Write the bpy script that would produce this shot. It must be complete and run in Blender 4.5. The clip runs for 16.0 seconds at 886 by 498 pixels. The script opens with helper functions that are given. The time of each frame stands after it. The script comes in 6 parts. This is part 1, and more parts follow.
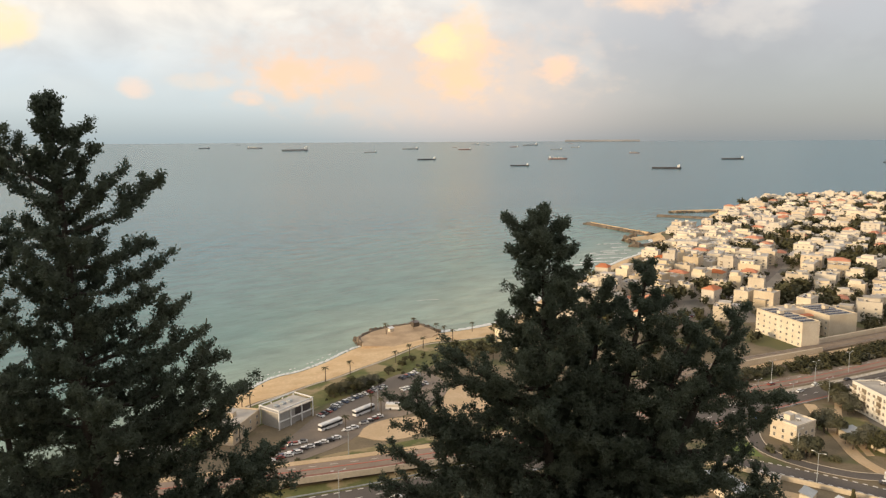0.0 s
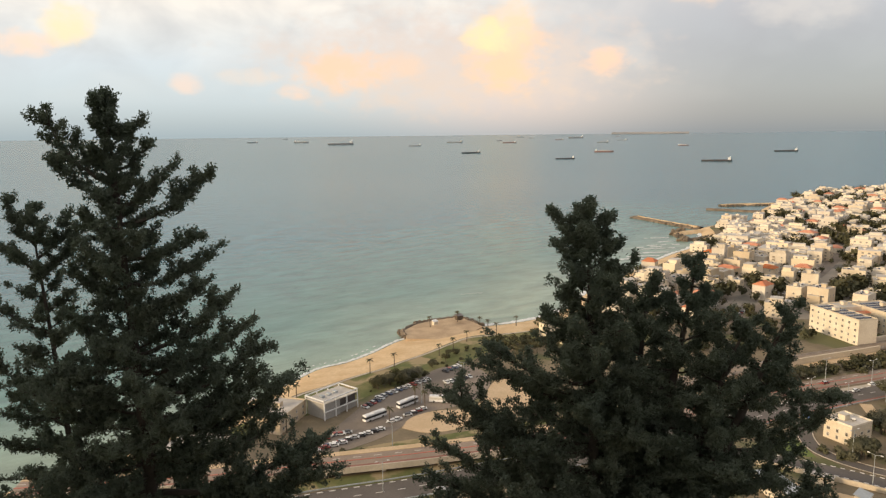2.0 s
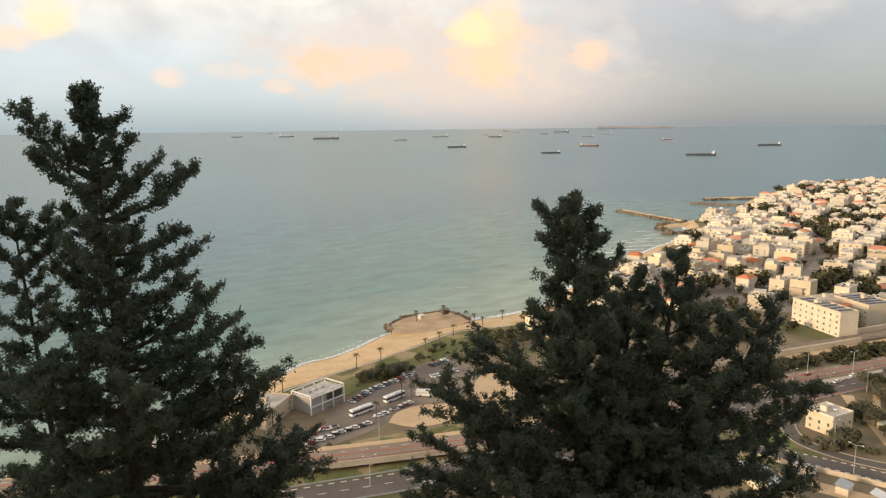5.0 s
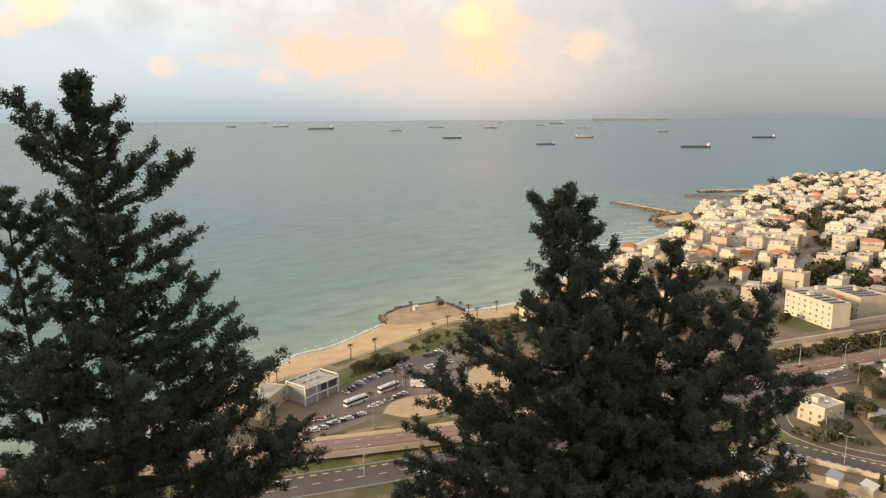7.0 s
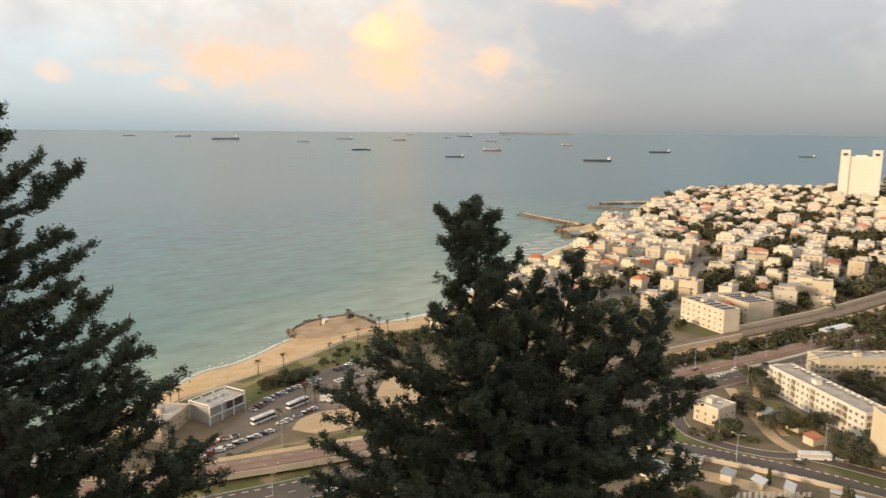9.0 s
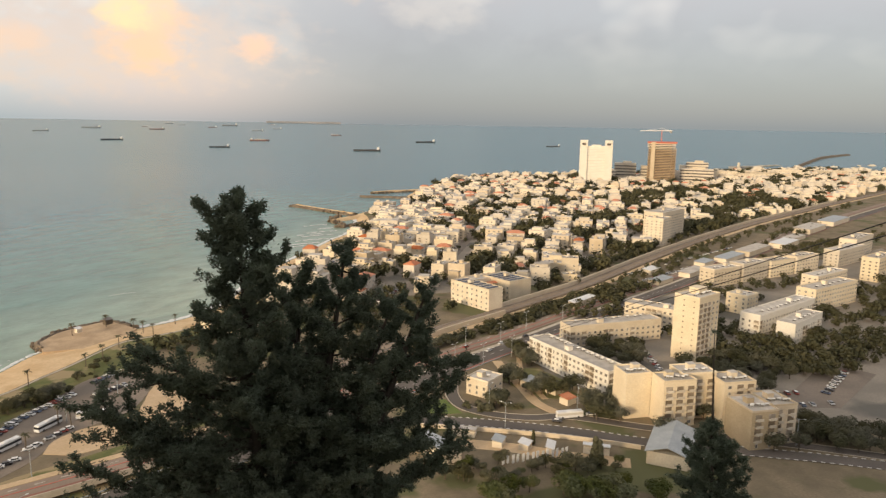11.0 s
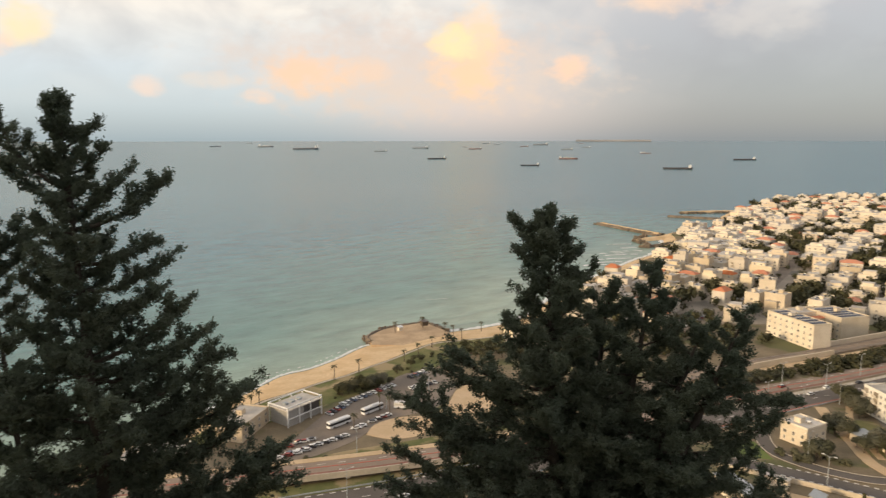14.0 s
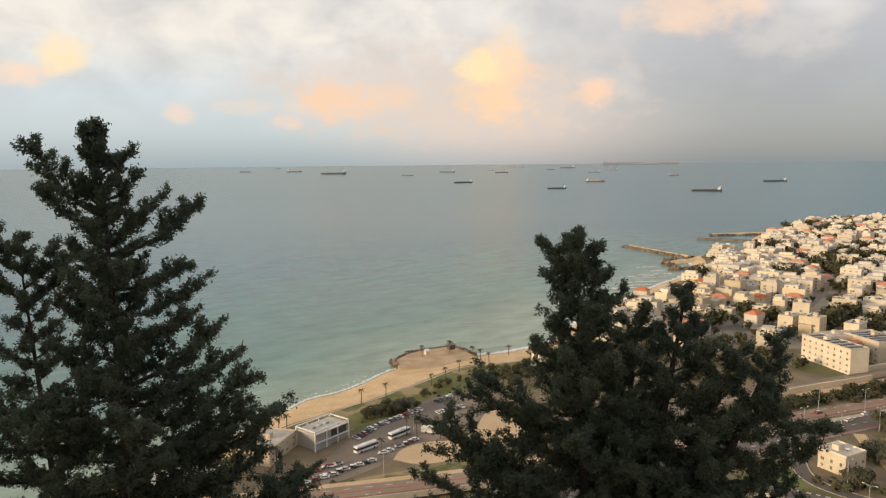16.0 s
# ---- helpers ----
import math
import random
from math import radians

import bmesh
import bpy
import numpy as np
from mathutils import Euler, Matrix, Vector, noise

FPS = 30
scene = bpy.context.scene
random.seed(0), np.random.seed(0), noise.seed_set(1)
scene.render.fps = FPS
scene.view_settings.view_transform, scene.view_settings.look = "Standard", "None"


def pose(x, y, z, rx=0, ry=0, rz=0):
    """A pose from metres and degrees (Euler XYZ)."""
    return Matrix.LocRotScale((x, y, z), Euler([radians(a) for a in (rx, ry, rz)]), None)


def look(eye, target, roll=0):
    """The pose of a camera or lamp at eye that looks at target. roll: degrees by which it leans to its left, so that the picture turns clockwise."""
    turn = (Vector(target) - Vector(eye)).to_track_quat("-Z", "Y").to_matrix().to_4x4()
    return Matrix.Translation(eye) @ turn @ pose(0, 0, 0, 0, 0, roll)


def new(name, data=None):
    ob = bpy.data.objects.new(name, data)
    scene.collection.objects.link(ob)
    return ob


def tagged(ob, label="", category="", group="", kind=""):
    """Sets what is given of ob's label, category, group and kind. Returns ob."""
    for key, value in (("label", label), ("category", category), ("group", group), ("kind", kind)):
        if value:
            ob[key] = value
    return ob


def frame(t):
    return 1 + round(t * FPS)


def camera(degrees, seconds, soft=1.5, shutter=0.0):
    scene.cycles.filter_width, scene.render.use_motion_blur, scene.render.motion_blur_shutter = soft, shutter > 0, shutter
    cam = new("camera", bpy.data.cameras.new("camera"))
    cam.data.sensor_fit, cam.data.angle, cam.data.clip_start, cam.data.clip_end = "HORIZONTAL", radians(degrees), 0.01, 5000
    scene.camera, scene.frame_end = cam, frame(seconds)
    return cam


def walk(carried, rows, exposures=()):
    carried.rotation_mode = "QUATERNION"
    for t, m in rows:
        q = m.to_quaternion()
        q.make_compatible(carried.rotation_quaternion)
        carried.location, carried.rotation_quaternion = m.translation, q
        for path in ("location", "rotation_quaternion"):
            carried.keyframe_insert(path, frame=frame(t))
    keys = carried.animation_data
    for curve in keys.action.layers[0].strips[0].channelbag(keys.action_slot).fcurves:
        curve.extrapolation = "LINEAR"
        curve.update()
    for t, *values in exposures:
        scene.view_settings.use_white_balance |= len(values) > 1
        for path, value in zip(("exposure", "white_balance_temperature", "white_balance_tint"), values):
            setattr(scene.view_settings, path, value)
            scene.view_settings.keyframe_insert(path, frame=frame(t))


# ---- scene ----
# ---- camera and its way: an almost fixed standpoint on a hill, panning by hand ----
EYE = 130.0
cam = camera(63.97, 16.0, soft=1.3, shutter=0.3)
ROWS = [  # seconds, x, z above EYE, yaw, pitch, roll
    (0.0, 0.006, -0.005, -2.03, -8.73, 0.32),
    (0.5, 0.006, -0.006, -1.36, -8.78, 0.50),
    (1.0, 0.004, -0.012, 0.13, -8.91, 0.64),
    (1.5, 0.004, -0.012, 1.72, -8.98, 0.76),
    (2.0, 0.000, -0.009, 1.52, -9.23, 0.64),
    (2.5, -0.006, -0.008, 0.98, -9.39, 0.36),
    (3.0, -0.009, -0.008, 0.91, -9.46, 0.43),
    (3.5, -0.006, -0.004, 0.47, -9.54, 0.43),
    (4.0, -0.002, -0.001, 0.39, -9.63, 0.67),
    (6.5, -0.002, 0.000, 0.22, -9.95, 0.42),
    (7.0, -0.001, 0.006, 0.00, -10.43, 0.36),
    (7.5, 0.006, 0.010, -0.28, -10.09, 0.08),
    (8.0, 0.014, 0.014, -1.81, -9.83, -0.16),
    (8.5, 0.032, 0.020, -3.50, -9.46, -0.19),
    (9.0, 0.056, 0.021, -7.21, -9.47, -0.45),
    (9.5, 0.096, 0.021, -13.72, -9.88, -0.82),
    (10.0, 0.144, 0.022, -18.97, -9.92, -1.17),
    (10.2, 0.157, 0.021, -20.19, -10.11, -0.92),
    (11.25, 0.205, 0.014, -27.0, -9.75, -1.15),
    (11.8, 0.213, 0.009, -28.6, -9.30, -1.40),
    (12.3, 0.200, 0.004, -25.53, -8.88, -1.41),
    (12.5, 0.193, 0.003, -22.83, -8.76, -1.16),
    (13.0, 0.165, 0.006, -17.00, -8.30, -0.75),
    (13.5, 0.122, 0.003, -9.47, -8.31, -0.34),
    (14.0, 0.078, 0.001, -1.20, -8.79, 0.04),
    (14.5, 0.070, 0.006, 1.44, -9.17, -0.56),
    (15.0, 0.066, 0.009, 1.34, -8.81, -0.20),
    (15.5, 0.064, 0.010, 1.29, -7.89, 0.42),
    (16.0, 0.058, 0.011, 0.91, -6.89, 0.53),
]
walk(cam, [(t, pose(x, 0, EYE + z, 90 + pitch, roll, yaw)) for t, x, z, yaw, pitch, roll in ROWS], exposures=[(0.0, 0.08), (6.5, 0.15), (9.0, 0.10), (10.0, 0.0), (12.5, 0.12), (13.0, -0.02), (14.0, 0.04), (15.0, 0.08), (15.5, 0.12), (16.0, -0.05)])

# ---- sky: a cloudy evening sky with a few sunlit cumulus heads over the sea ----
SUN_AZ, SUN_EL = -118.0, 11.0  # degrees clockwise from +y, and above the horizon
world = bpy.data.worlds.new("sky")
scene.world = world
world.use_nodes = True
wt = world.node_tree
wt.nodes.clear()


def wn(kind, **kw):
    n = wt.nodes.new(kind)
    for k, v in kw.items():
        if k == "op":
            n.operation = v
        elif k == "blend":
            n.data_type, n.blend_type = "RGBA", v
    return n


def wmath(op, a, b=None, c=None):
    n = wn("ShaderNodeMath", op=op)
    for i, v in enumerate((a, b, c)):
        if v is None:
            continue
        if isinstance(v, (int, float)):
            n.inputs[i].default_value = v
        else:
            wt.links.new(v, n.inputs[i])
    return n.outputs[0]


def wmix(fac, a, b, blend="MIX"):
    n = wn("ShaderNodeMix", blend=blend)
    for s, v in ((n.inputs[0], fac), (n.inputs[6], a), (n.inputs[7], b)):
        if isinstance(v, (int, float)):
            s.default_value = v
        elif isinstance(v, tuple):
            s.default_value = (*v, 1)
        else:
            wt.links.new(v, s)
    return n.outputs[2]


def wramp(fac, stops):
    n = wn("ShaderNodeValToRGB")
    while len(n.color_ramp.elements) < len(stops):
        n.color_ramp.elements.new(0.5)
    for e, (p, c) in zip(n.color_ramp.elements, stops):
        e.position, e.color = p, (*c, 1)
    wt.links.new(fac, n.inputs[0])
    return n.outputs[0]


geo = wn("ShaderNodeTexCoord")
sep = wn("ShaderNodeSeparateXYZ")
wt.links.new(geo.outputs["Generated"], sep.inputs[0])
elev = wmath("MULTIPLY", wmath("ARCSINE", sep.outputs[2]), 57.2958)
azim = wmath("MULTIPLY", wmath("ARCTAN2", sep.outputs[0], sep.outputs[1]), 57.2958)
plane = wn("ShaderNodeCombineXYZ")
wt.links.new(wmath("MULTIPLY", azim, 0.085), plane.inputs[0])
wt.links.new(wmath("MULTIPLY", elev, 0.13), plane.inputs[1])


def wnoise(scale, detail, rough, distortion=0.0):
    n = wn("ShaderNodeTexNoise")
    n.inputs["Scale"].default_value, n.inputs["Detail"].default_value = scale, detail
    n.inputs["Roughness"].default_value, n.inputs["Distortion"].default_value = rough, distortion
    wt.links.new(plane.outputs[0], n.inputs["Vector"])
    return n.outputs["Fac"]


big, mid, fine, curl = wnoise(1.0, 3, 0.5), wnoise(2.2, 4, 0.5, 0.3), wnoise(5.0, 3, 0.5, 0.2), wnoise(13.0, 3, 0.5)
up = wmath("DIVIDE", elev, 16.0)
left_sky = wramp(up, [(0.0, (0.315, 0.39, 0.43)), (0.06, (0.365, 0.435, 0.475)), (0.16, (0.465, 0.53, 0.575)), (0.34, (0.57, 0.61, 0.645)), (0.6, (0.82, 0.74, 0.65)), (1.0, (0.80, 0.73, 0.64))])
right_sky = wramp(up, [(0.0, (0.205, 0.232, 0.262)), (0.15, (0.245, 0.255, 0.29)), (0.4, (0.325, 0.305, 0.325)), (0.7, (0.50, 0.455, 0.45)), (1.0, (0.50, 0.46, 0.45))])
toright = wn("ShaderNodeMapRange")
toright.interpolation_type = "SMOOTHSTEP"
toright.inputs[1].default_value, toright.inputs[2].default_value = -4, 22
wt.links.new(azim, toright.inputs[0])
sky_col = wmix(toright.outputs[0], left_sky, right_sky)
pink = wmath("MULTIPLY", wmath("POWER", 2.718, wmath("MULTIPLY", -1.0, wmath("POWER", wmath("DIVIDE", wmath("SUBTRACT", azim, 4.0), 10.5), 2.0))),
             wmath("POWER", 2.718, wmath("MULTIPLY", -1.0, wmath("POWER", wmath("DIVIDE", wmath("SUBTRACT", elev, 3.0), 3.2), 2.0))))
sky_col = wmix(wmath("MULTIPLY", pink, 0.62), sky_col, (0.72, 0.53, 0.47))
# grey cloud bodies and lighter gaps, fading towards the hazy horizon
body = wn("ShaderNodeMapRange")
body.inputs[1].default_value, body.inputs[2].default_value = 0.40, 0.72
wt.links.new(mid, body.inputs[0])
fade = wn("ShaderNodeMapRange")
fade.inputs[1].default_value, fade.inputs[2].default_value = 2.0, 8.0
wt.links.new(elev, fade.inputs[0])
sky_col = wmix(wmath("MULTIPLY", wmath("MULTIPLY", body.outputs[0], fade.outputs[0]), 0.60), sky_col, (0.40, 0.39, 0.405))
gap = wn("ShaderNodeMapRange")
gap.inputs[1].default_value, gap.inputs[2].default_value = 0.52, 0.75
wt.links.new(big, gap.inputs[0])
sky_col = wmix(wmath("MULTIPLY", wmath("MULTIPLY", gap.outputs[0], fade.outputs[0]), 0.6), sky_col, (0.86, 0.78, 0.70))
# sunlit cloud heads: azimuth, elevation, half width, half height, colour, weight
HEADS = [
    (-1.0, 5.6, 13.0, 3.4, (0.74, 0.59, 0.53), 0.7), (-9.3, 5.0, 3.4, 1.5, (0.96, 0.62, 0.42), 0.75), (-5.0, 5.2, 2.0, 1.0, (0.90, 0.62, 0.46), 0.6), (3.4, 5.8, 3.0, 2.4, (0.98, 0.63, 0.40), 0.85),
    (3.9, 8.4, 1.5, 1.9, (0.99, 0.70, 0.46), 0.8), (2.0, 7.4, 1.7, 1.2, (1.0, 0.80, 0.45), 0.9), (11.2, 5.4, 1.8, 0.9, (0.98, 0.62, 0.44), 0.8), (-28.4, 7.8, 1.6, 1.3, (1.0, 0.80, 0.52), 0.9),
    (-31.4, 6.4, 1.7, 0.8, (0.98, 0.70, 0.54), 0.8), (-13.0, 3.3, 1.1, 0.5, (0.95, 0.66, 0.52), 0.6), (-21.0, 3.9, 1.1, 0.7, (0.92, 0.68, 0.58), 0.6),
    (-16.5, 4.4, 2.2, 0.6, (0.80, 0.68, 0.62), 0.5), (18.5, 11.0, 4.5, 1.6, (0.98, 0.68, 0.48), 0.7), (25.0, 8.7, 3.5, 1.4, (0.70, 0.64, 0.62), 0.5),
]
for az, el, ra, re, col, weight in HEADS:
    q = wmath("ADD", wmath("POWER", wmath("ABSOLUTE", wmath("DIVIDE", wmath("SUBTRACT", azim, az), ra)), 2.0),
              wmath("POWER", wmath("ABSOLUTE", wmath("DIVIDE", wmath("SUBTRACT", elev, el), re)), 2.0))
    q = wmath("ADD", wmath("SUBTRACT", 1.0, q), wmath("ADD", wmath("MULTIPLY", wmath("SUBTRACT", fine, 0.5), 3.0), wmath("MULTIPLY", wmath("SUBTRACT", curl, 0.5), 1.2)))
    m = wn("ShaderNodeMapRange")
    m.interpolation_type = "SMOOTHSTEP"
    m.inputs[1].default_value, m.inputs[2].default_value = -1.0, 1.25
    wt.links.new(q, m.inputs[0])
    sky_col = wmix(wmath("MULTIPLY", m.outputs[0], weight), sky_col, (col[0] * 0.93, col[1] * 0.88, col[2] * 0.80))
nishita = wn("ShaderNodeTexSky")
nishita.sky_type, nishita.sun_disc = "NISHITA", False
nishita.sun_elevation, nishita.sun_rotation = radians(SUN_EL), radians(SUN_AZ)
bg_clouds, bg_clear, both, wout = wn("ShaderNodeBackground"), wn("ShaderNodeBackground"), wn("ShaderNodeAddShader"), wn("ShaderNodeOutputWorld")
wt.links.new(sky_col, bg_clouds.inputs[0])
bg_clouds.inputs[1].default_value = 1.10
wt.links.new(nishita.outputs[0], bg_clear.inputs[0])
bg_clear.inputs[1].default_value = 0.03
wt.links.new(bg_clouds.outputs[0], both.inputs[0])
wt.links.new(bg_clear.outputs[0], both.inputs[1])
wt.links.new(both.outputs[0], wout.inputs[0])

sun = new("sun", bpy.data.lights.new("sun", "SUN"))
sun.data.energy, sun.data.angle, sun.data.color = 3.4, radians(9), (1.0, 0.75, 0.46)
sa, se = radians(SUN_AZ), radians(SUN_EL)
sun.matrix_world = look((math.sin(sa) * math.cos(se) * 100, math.cos(sa) * math.cos(se) * 100, math.sin(se) * 100), (0, 0, 0))

# ---- materials ----
def surface(name, a, b, rough=0.8, grain=3.0, blotch=0.15, bump=0.15, tint=0.0, metal=0.0, third=None, spec=0.3):
    """Two colours mixed by a coarse and a fine noise in metres; tint: spread of brightness from object to object."""
    m = bpy.data.materials.new(name)
    m.use_nodes = True
    t = m.node_tree
    p = t.nodes["Principled BSDF"]
    p.inputs["Roughness"].default_value, p.inputs["Metallic"].default_value = rough, metal
    p.inputs["Specular IOR Level"].default_value = spec
    g = t.nodes.new("ShaderNodeNewGeometry")

    def nz(scale, detail):
        n = t.nodes.new("ShaderNodeTexNoise")
        n.inputs["Scale"].default_value, n.inputs["Detail"].default_value = scale, detail
        t.links.new(g.outputs["Position"], n.inputs["Vector"])
        return n.outputs["Fac"]

    def mx(fac, x, y, blend="MIX"):
        n = t.nodes.new("ShaderNodeMix")
        n.data_type, n.blend_type = "RGBA", blend
        for s, v in ((n.inputs[0], fac), (n.inputs[6], x), (n.inputs[7], y)):
            if isinstance(v, (int, float)):
                s.default_value = v
            elif isinstance(v, tuple):
                s.default_value = (*v, 1)
            else:
                t.links.new(v, s)
        return n.outputs[2]

    def ramp(v, lo, hi, out0=0.0, out1=1.0):
        n = t.nodes.new("ShaderNodeMapRange")
        n.inputs[1].default_value, n.inputs[2].default_value, n.inputs[3].default_value, n.inputs[4].default_value = lo, hi, out0, out1
        t.links.new(v, n.inputs[0])
        return n.outputs[0]

    coarse, small = nz(blotch, 5), nz(grain, 4)
    col = mx(ramp(coarse, 0.38, 0.62), a, b)
    col = mx(ramp(small, 0.3, 0.7, 0.0, 0.5), col, tuple(c * 0.75 for c in a))
    if third:
        col = mx(ramp(nz(blotch * 0.37, 6), 0.54, 0.6), col, third)
    if tint:
        info = t.nodes.new("ShaderNodeObjectInfo")
        v = t.nodes.new("ShaderNodeHueSaturation")
        t.links.new(ramp(info.outputs["Random"], 0, 1, 1 - tint, 1 + tint), v.inputs["Value"])
        t.links.new(ramp(info.outputs["Random"], 0, 1, 1 + tint, 1 - tint), v.inputs["Saturation"])
        t.links.new(col, v.inputs["Color"])
        col = v.outputs[0]
    t.links.new(col, p.inputs["Base Color"])
    if bump:
        bn = t.nodes.new("ShaderNodeBump")
        bn.inputs["Strength"].default_value, bn.inputs["Distance"].default_value = bump, 0.05
        t.links.new(small, bn.inputs["Height"])
        t.links.new(bn.outputs[0], p.inputs["Normal"])
    return m


CREAM = surface("cream_stucco", (0.66, 0.57, 0.44), (0.74, 0.66, 0.53), 0.9, 1.5, 0.12, 0.1, 0.12)
WHITE = surface("white_stucco", (0.58, 0.52, 0.43), (0.66, 0.60, 0.51), 0.9, 1.5, 0.12, 0.1, 0.1)
BRIGHT = surface("bright_white_stucco", (0.74, 0.70, 0.62), (0.80, 0.76, 0.69), 0.85, 1.5, 0.12, 0.1, 0.05)
TAN = surface("tan_stone", (0.55, 0.45, 0.32), (0.62, 0.52, 0.38), 0.9, 1.5, 0.12, 0.1, 0.15)
YELLOW = surface("yellow_stucco", (0.73, 0.62, 0.45), (0.79, 0.69, 0.52), 0.9, 1.5, 0.1, 0.1, 0.08)
GREYWALL = surface("grey_concrete", (0.34, 0.33, 0.31), (0.42, 0.40, 0.37), 0.9, 1.5, 0.12, 0.1, 0.1)
ROOF = surface("whitewashed_roof", (0.44, 0.40, 0.35), (0.62, 0.57, 0.50), 0.85, 0.8, 0.2, 0.1, 0.18)
TILE = surface("clay_roof_tiles", (0.50, 0.17, 0.08), (0.58, 0.24, 0.12), 0.85, 2.5, 0.3, 0.3, 0.15)
PANE = surface("house_window_pane", (0.10, 0.095, 0.085), (0.19, 0.17, 0.145), 0.3, 1.0, 0.35, 0.0, 0.45, spec=0.5)
GLASS = surface("dark_window_glass", (0.03, 0.035, 0.04), (0.05, 0.05, 0.055), 0.15, 1.0, 0.5, 0.0, 0.2, spec=0.5)
SHUTTER = surface("window_frame_paint", (0.60, 0.57, 0.52), (0.66, 0.63, 0.58), 0.6, 3, 0.5, 0.0, 0.1)
SOLAR = surface("solar_collector", (0.06, 0.07, 0.10), (0.09, 0.10, 0.13), 0.25, 1, 0.5, 0.0, 0.1, spec=0.5)
TANKW = surface("white_enamel", (0.74, 0.74, 0.73), (0.80, 0.80, 0.79), 0.5, 3, 0.5, 0.0, 0.05)
SAND = surface("beach_sand", (0.60, 0.42, 0.235), (0.72, 0.54, 0.33), 0.95, 0.7, 0.09, 0.4)
DIRT = surface("dry_earth", (0.18, 0.145, 0.095), (0.27, 0.215, 0.14), 0.95, 1.0, 0.08, 0.3, third=(0.12, 0.12, 0.055))
SANDLOT = surface("sandy_lot", (0.56, 0.41, 0.25), (0.64, 0.48, 0.31), 0.95, 1.0, 0.1, 0.3)
GRASS = surface("patchy_grass", (0.125, 0.14, 0.05), (0.215, 0.195, 0.085), 0.95, 1.5, 0.13, 0.4, third=(0.33, 0.26, 0.15))
LAWN = surface("lawn", (0.12, 0.16, 0.045), (0.16, 0.20, 0.06), 0.95, 1.5, 0.1, 0.4)
STREET = surface("town_ground", (0.26, 0.23, 0.19), (0.36, 0.31, 0.25), 0.95, 1.0, 0.04, 0.2, third=(0.15, 0.14, 0.12))
ASPHALT = surface("asphalt", (0.125, 0.109, 0.096), (0.165, 0.142, 0.124), 0.85, 1.5, 0.06, 0.2)
LOT = surface("worn_parking_asphalt", (0.20, 0.168, 0.138), (0.30, 0.245, 0.195), 0.9, 1.2, 0.05, 0.2)
BUSLANE = surface("red_bus_lane", (0.26, 0.12, 0.09), (0.32, 0.16, 0.12), 0.85, 1.5, 0.1, 0.2)
# asphalt with the low sun's tan reflection painted into its colour
ROADTAN = surface("sun_bleached_asphalt", (0.26, 0.20, 0.155), (0.34, 0.265, 0.205), 0.85, 1.5, 0.06, 0.2)
WETSAND = surface("brown_shore_rubble", (0.44, 0.32, 0.205), (0.58, 0.43, 0.28), 0.95, 1.2, 0.12, 0.5)
PAINT = surface("road_paint", (0.66, 0.63, 0.58), (0.74, 0.71, 0.66), 0.7, 1.5, 0.3, 0.1)
REDPAINT = surface("red_kerb_paint", (0.50, 0.14, 0.10), (0.58, 0.18, 0.13), 0.7, 1.5, 0.3, 0.1)
CONCRETE = surface("light_concrete", (0.46, 0.40, 0.32), (0.56, 0.49, 0.40), 0.9, 1.0, 0.1, 0.2)
PALEWALL = surface("pale_concrete_wall", (0.60, 0.51, 0.38), (0.68, 0.58, 0.45), 0.9, 1.0, 0.1, 0.2)
BALLAST = surface("rail_ballast", (0.26, 0.20, 0.15), (0.34, 0.27, 0.20), 0.95, 4, 0.2, 0.5)
STEEL = surface("dull_steel", (0.30, 0.29, 0.28), (0.38, 0.37, 0.35), 0.45, 3, 0.5, 0.0, 0.0, 0.7)
GALV = surface("grey_metal_roof", (0.36, 0.39, 0.41), (0.44, 0.47, 0.48), 0.5, 1.5, 0.2, 0.1)
ROCK = surface("harbour_rock", (0.13, 0.105, 0.08), (0.24, 0.19, 0.14), 0.95, 1.2, 0.15, 0.6)
BARK = surface("dark_bark", (0.05, 0.042, 0.035), (0.075, 0.062, 0.05), 0.95, 12, 1.5, 0.6)
NEEDLE = surface("cypress_foliage", (0.098, 0.122, 0.094), (0.144, 0.164, 0.118), 0.75, 6.0, 0.7, 0.0, spec=0.2)
tn = NEEDLE.node_tree
thin, veil = tn.nodes.new("ShaderNodeBsdfTranslucent"), tn.nodes.new("ShaderNodeMixShader")
thin.inputs[0].default_value, veil.inputs[0].default_value = (0.12, 0.155, 0.10, 1), 0.35
leaf_out = next(n for n in tn.nodes if n.type == "OUTPUT_MATERIAL")
tn.links.new(tn.nodes["Principled BSDF"].outputs[0], veil.inputs[1])
tn.links.new(thin.outputs[0], veil.inputs[2])
tn.links.new(veil.outputs[0], leaf_out.inputs[0])
LEAF = surface("town_tree_leaves", (0.076, 0.078, 0.046), (0.116, 0.109, 0.065), 0.8, 1.0, 0.12, 0.0, 0.35, spec=0.2)
LEAFG = surface("fresh_leaves", (0.075, 0.09, 0.03), (0.12, 0.12, 0.045), 0.8, 1.0, 0.12, 0.0, 0.3, spec=0.2)
PALMLEAF = surface("palm_leaves", (0.06, 0.06, 0.03), (0.10, 0.09, 0.045), 0.8, 1.0, 0.3, 0.0, 0.2)
TRUNK = surface("tree_trunk", (0.10, 0.08, 0.06), (0.15, 0.12, 0.09), 0.95, 5, 1, 0.3)
TYRE = surface("tyre_rubber", (0.02, 0.02, 0.02), (0.03, 0.03, 0.03), 0.8, 5, 1, 0.0)
